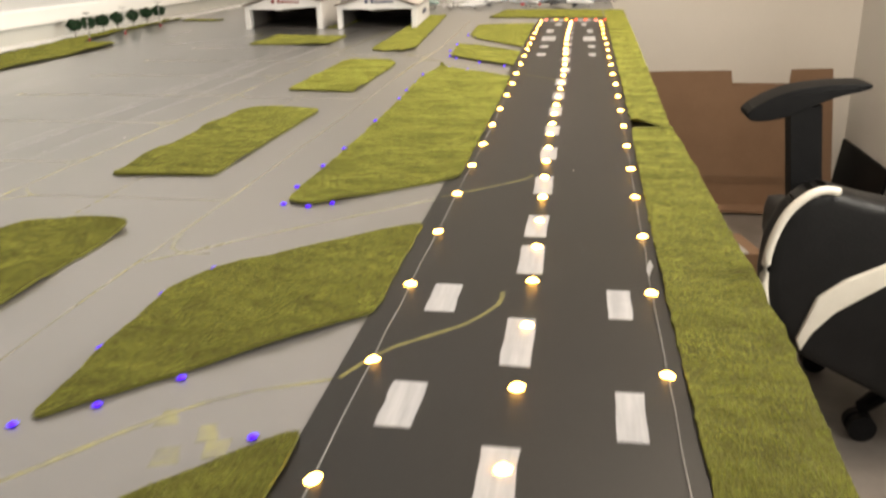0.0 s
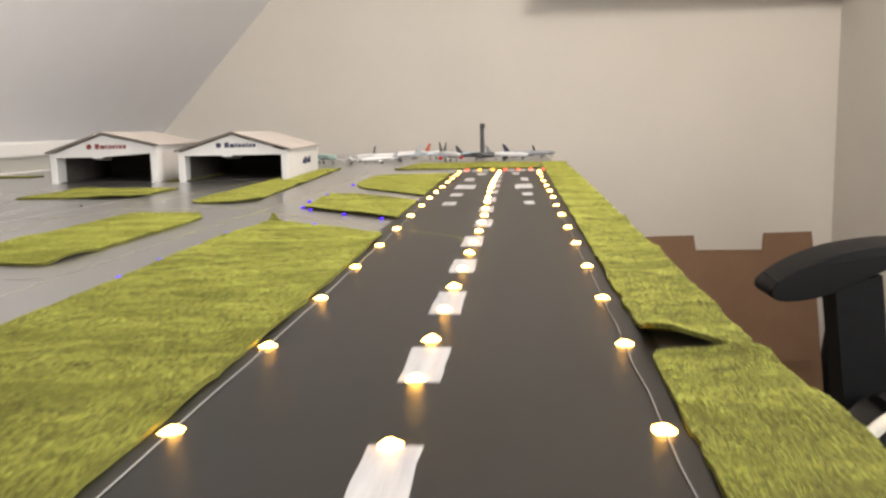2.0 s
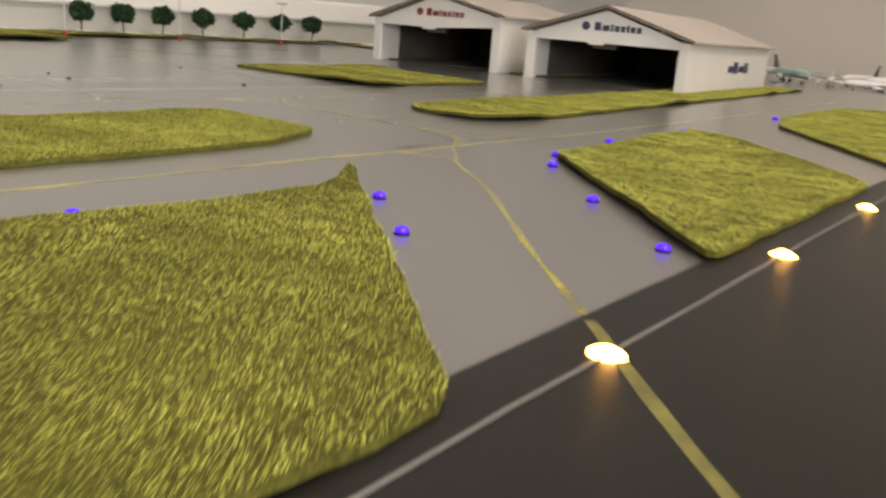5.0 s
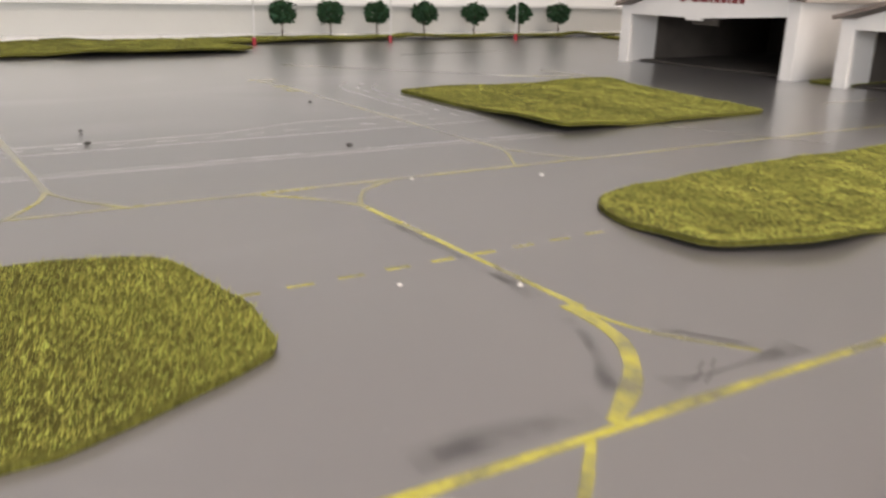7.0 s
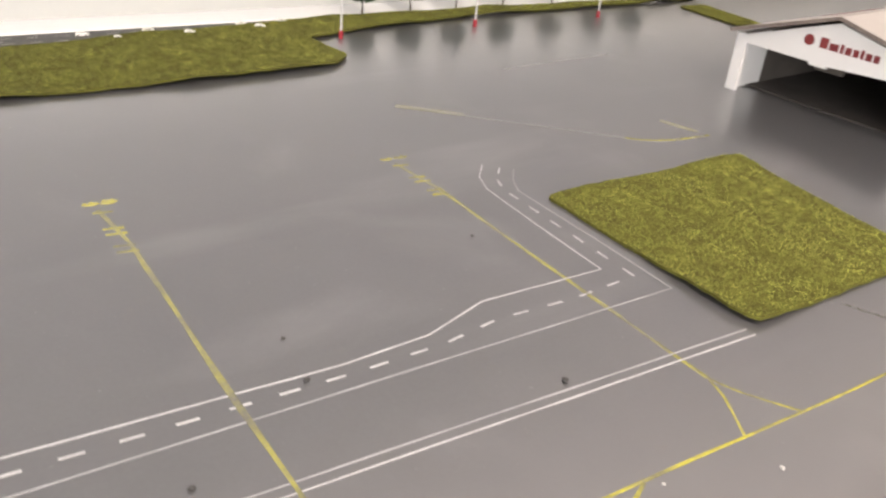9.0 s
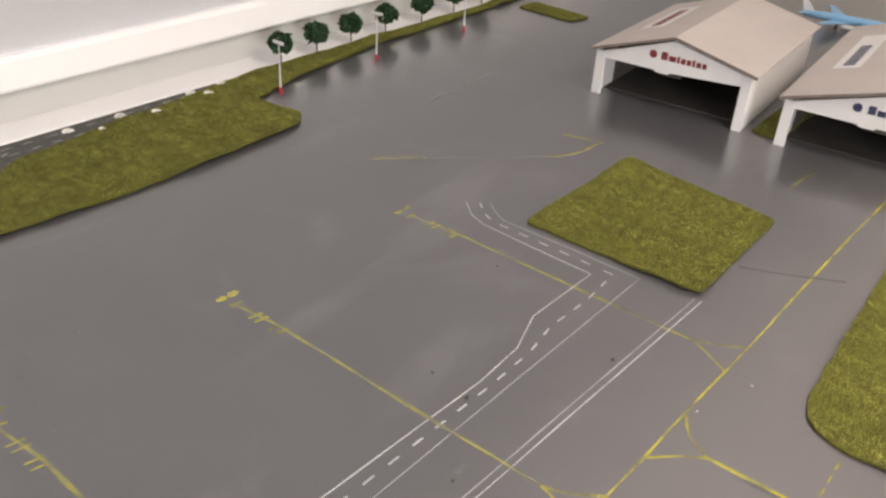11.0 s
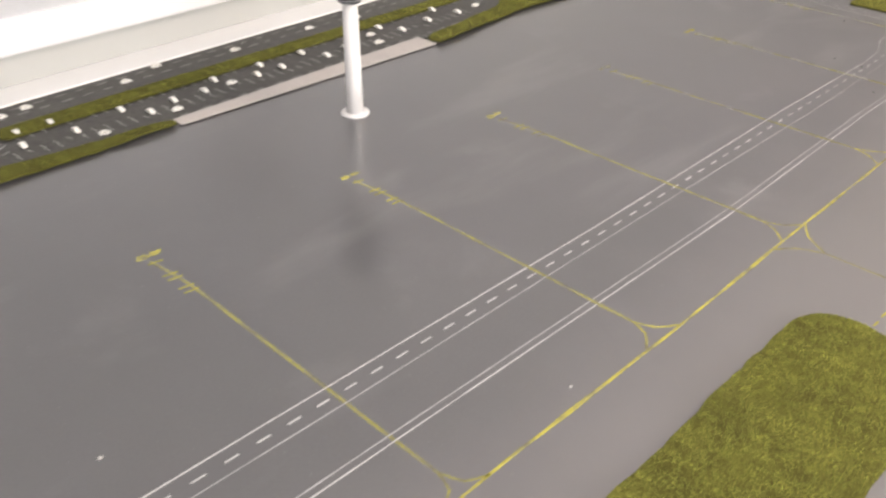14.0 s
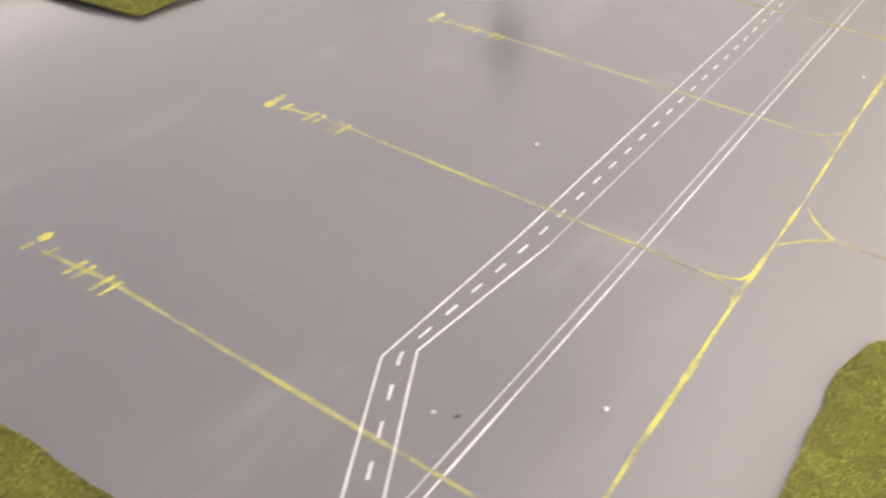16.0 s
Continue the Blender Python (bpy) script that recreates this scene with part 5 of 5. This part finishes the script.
arm = bmesh.new()
prof = [(-0.425, 0.845), (-0.405, 0.826), (-0.336, 0.835), (-0.272, 0.866), (-0.21, 0.893), (-0.14, 0.909), (-0.138, 0.924), (-0.24, 0.920), (-0.32, 0.907), (-0.385, 0.878)]
join(arm, pillow(rounded(prof, 0.03), 0.035, 0.135, 0.0, 0.004))
part("armrest", arm, M_PLASTIC, chair, "black soft armrest pad", True)
part("armrest_post", prism_wall([(-0.315, 0.852), (-0.243, 0.868), (-0.214, 0.62), (-0.288, 0.62)], 0.05, 0.115), M_PLASTIC, chair)
part("armrest_post", prism_wall([(-0.280, 0.64), (-0.222, 0.64), (-0.195, 0.40), (-0.250, 0.40)], 0.058, 0.107), M_CHAIR, chair)


def bolster_outline(scale, dx=0.0, dz=0.0):
    pts = [(-0.350, 0.375), (-0.365, 0.463), (-0.360, 0.554), (-0.331, 0.637), (-0.285, 0.686), (-0.248, 0.698), (-0.221, 0.694), (-0.154, 0.675), (-0.05, 0.655), (0.10, 0.60), (0.22, 0.50), (0.22, 0.22), (0.10, 0.08), (-0.05, 0.16), (-0.26, 0.265)]
    return [(x * scale + dx, (z - 0.4) * scale + 0.4 + dz) for x, z in pts]


part("seat_bolster", pillow(bolster_outline(1.0), -0.10, 0.02, 0.0, 0.035), M_CHAIR, chair, "black padded side bolster", True)
edge_pts = smooth_line(bolster_outline(1.0)[:7], 0.02)
part("piping", tube([(x, -0.102, z) for x, z in edge_pts], 0.0105, 10), M_CHAIR_WHITE, chair, "cream piping", True)
band = [(-0.274, 0.316), (-0.239, 0.428), (-0.179, 0.478), (-0.073, 0.532), (0.04, 0.57), (0.16, 0.585), (0.16, 0.53), (0.05, 0.522), (-0.065, 0.484), (-0.193, 0.392), (-0.24, 0.334), (-0.262, 0.284)]
part("stripe", pillow(band, -0.112, -0.09, 0.0, 0.006), M_CHAIR_WHITE, chair, "broad cream stripe", True)
part("seat", box(-0.27, 0.42, 0.0, 0.46, 0.40, 0.54, 0.04), M_CHAIR, chair, smooth=True)
part("backrest", box(0.36, 0.50, -0.05, 0.50, 0.46, 1.35, 0.05), M_CHAIR, chair, smooth=True)
part("gas_lift", tube([(0.2, 0.22, 0.09), (0.2, 0.22, 0.42)], 0.035, 16), M_PLASTIC, chair)
caster_bm = lathe([(0.020, -0.016), (0.036, -0.013), (0.036, 0.013), (0.020, 0.016)], 20)
bmesh.ops.rotate(caster_bm, matrix=Matrix.Rotation(radians(90), 3, "X"), verts=caster_bm.verts)
caster_mesh = mesh_of("caster", caster_bm, M_PLASTIC)
hub_bm = lathe([(0.024, -0.0165), (0.027, -0.0185), (0.020, -0.019)], 20)
bmesh.ops.rotate(hub_bm, matrix=Matrix.Rotation(radians(90), 3, "X"), verts=hub_bm.verts)
hub_mesh = mesh_of("hub", hub_bm, M_CHROME)
for k in range(5):
    t = radians(219.8 + 72 * k)
    cx, cy = 0.2 + 0.33 * math.cos(t), 0.22 + 0.33 * math.sin(t)
    part("base_arm", tube([(0.2, 0.22, 0.10), (0.08 + cx * 0.6, 0.088 + cy * 0.6, 0.10), (cx, cy, 0.076)], [0.035, 0.027, 0.020], 10), M_PLASTIC, chair)
    for off in (-0.018, 0.018):
        c = shared("caster", caster_mesh, chair, at(cx, cy + off, 0.036 - 0.011))
        shared("hub", hub_mesh, c, Matrix())

# ---- cardboard box and flat panel by the wall ----
carton = tagged(thing("cardboard_box", 0, 0, ZF), "large flattened brown cardboard box leaning by the end wall", "box")
part("front_panel", prism_wall([(0.36, 0.0), (1.27, 0.0), (1.205, 0.605), (1.195, 0.68), (1.013, 0.675), (1.009, 0.600), (0.755, 0.595), (0.742, 0.668), (0.36, 0.66)], 4.00, 4.012), M_BOX, carton)
part("back_panel", prism_wall([(0.33, 0.0), (1.21, 0.0), (1.19, 0.59), (0.33, 0.59)], 4.13, 4.142), M_BOX, carton)
part("side_panel", box(0.36, 0.372, 4.012, 4.13, 0.0, 0.60), M_BOX, carton)
part("side_panel", box(1.17, 1.182, 4.0122, 4.1298, 0.0, 0.59), M_BOX, carton)
part("bottom_flap", box(0.36, 1.22, 3.90, 4.00, 0.0, 0.012), M_BOX, carton)
part("tape", box(0.37, 1.21, 3.9975, 3.9998, 0.12, 0.16), M_BOXTAPE, carton, "darker strip of parcel tape")
panel = tagged(thing("dark_panel", 0, 0, ZF), "dark flat panel leaning against the side wall", "panel")
part("board", prism_wall([(1.30, -0.012), (1.315, -0.012), (1.356, 0.31), (1.341, 0.31)], 3.54, 4.2), M_PLASTIC, panel)
low_box = tagged(thing("small_box", 0.55, 2.95, ZF, 12), "small open grey-brown carton on the floor beside the table", "box")
part("body", box(-0.16, 0.16, -0.12, 0.12, -0.012, 0.16, 0.004), M_BOX, low_box)
part("lid_flap", box(-0.16, 0.10, -0.12, 0.12, 0.161, 0.167), M_PAPER, low_box, "pale grey paper flap")
shelf = tagged(thing("wall_shelf", 0.74, Y1, 0.672), "brown wooden shelf fixed to the end wall", "shelf")
part("board", box(-0.61, 0.61, -0.16, -0.001, 0.0, 0.022, 0.003), M_TABLE, shelf)
bracket = mesh_of("bracket", prism_wall([(-0.006, -0.001), (0.006, -0.001), (0.006, -0.03), (-0.006, -0.03)], -0.12, -0.001), M_TABLE)
for x in (-0.45, 0.45):
    shared("bracket", bracket, shelf, at(x, 0, 0))
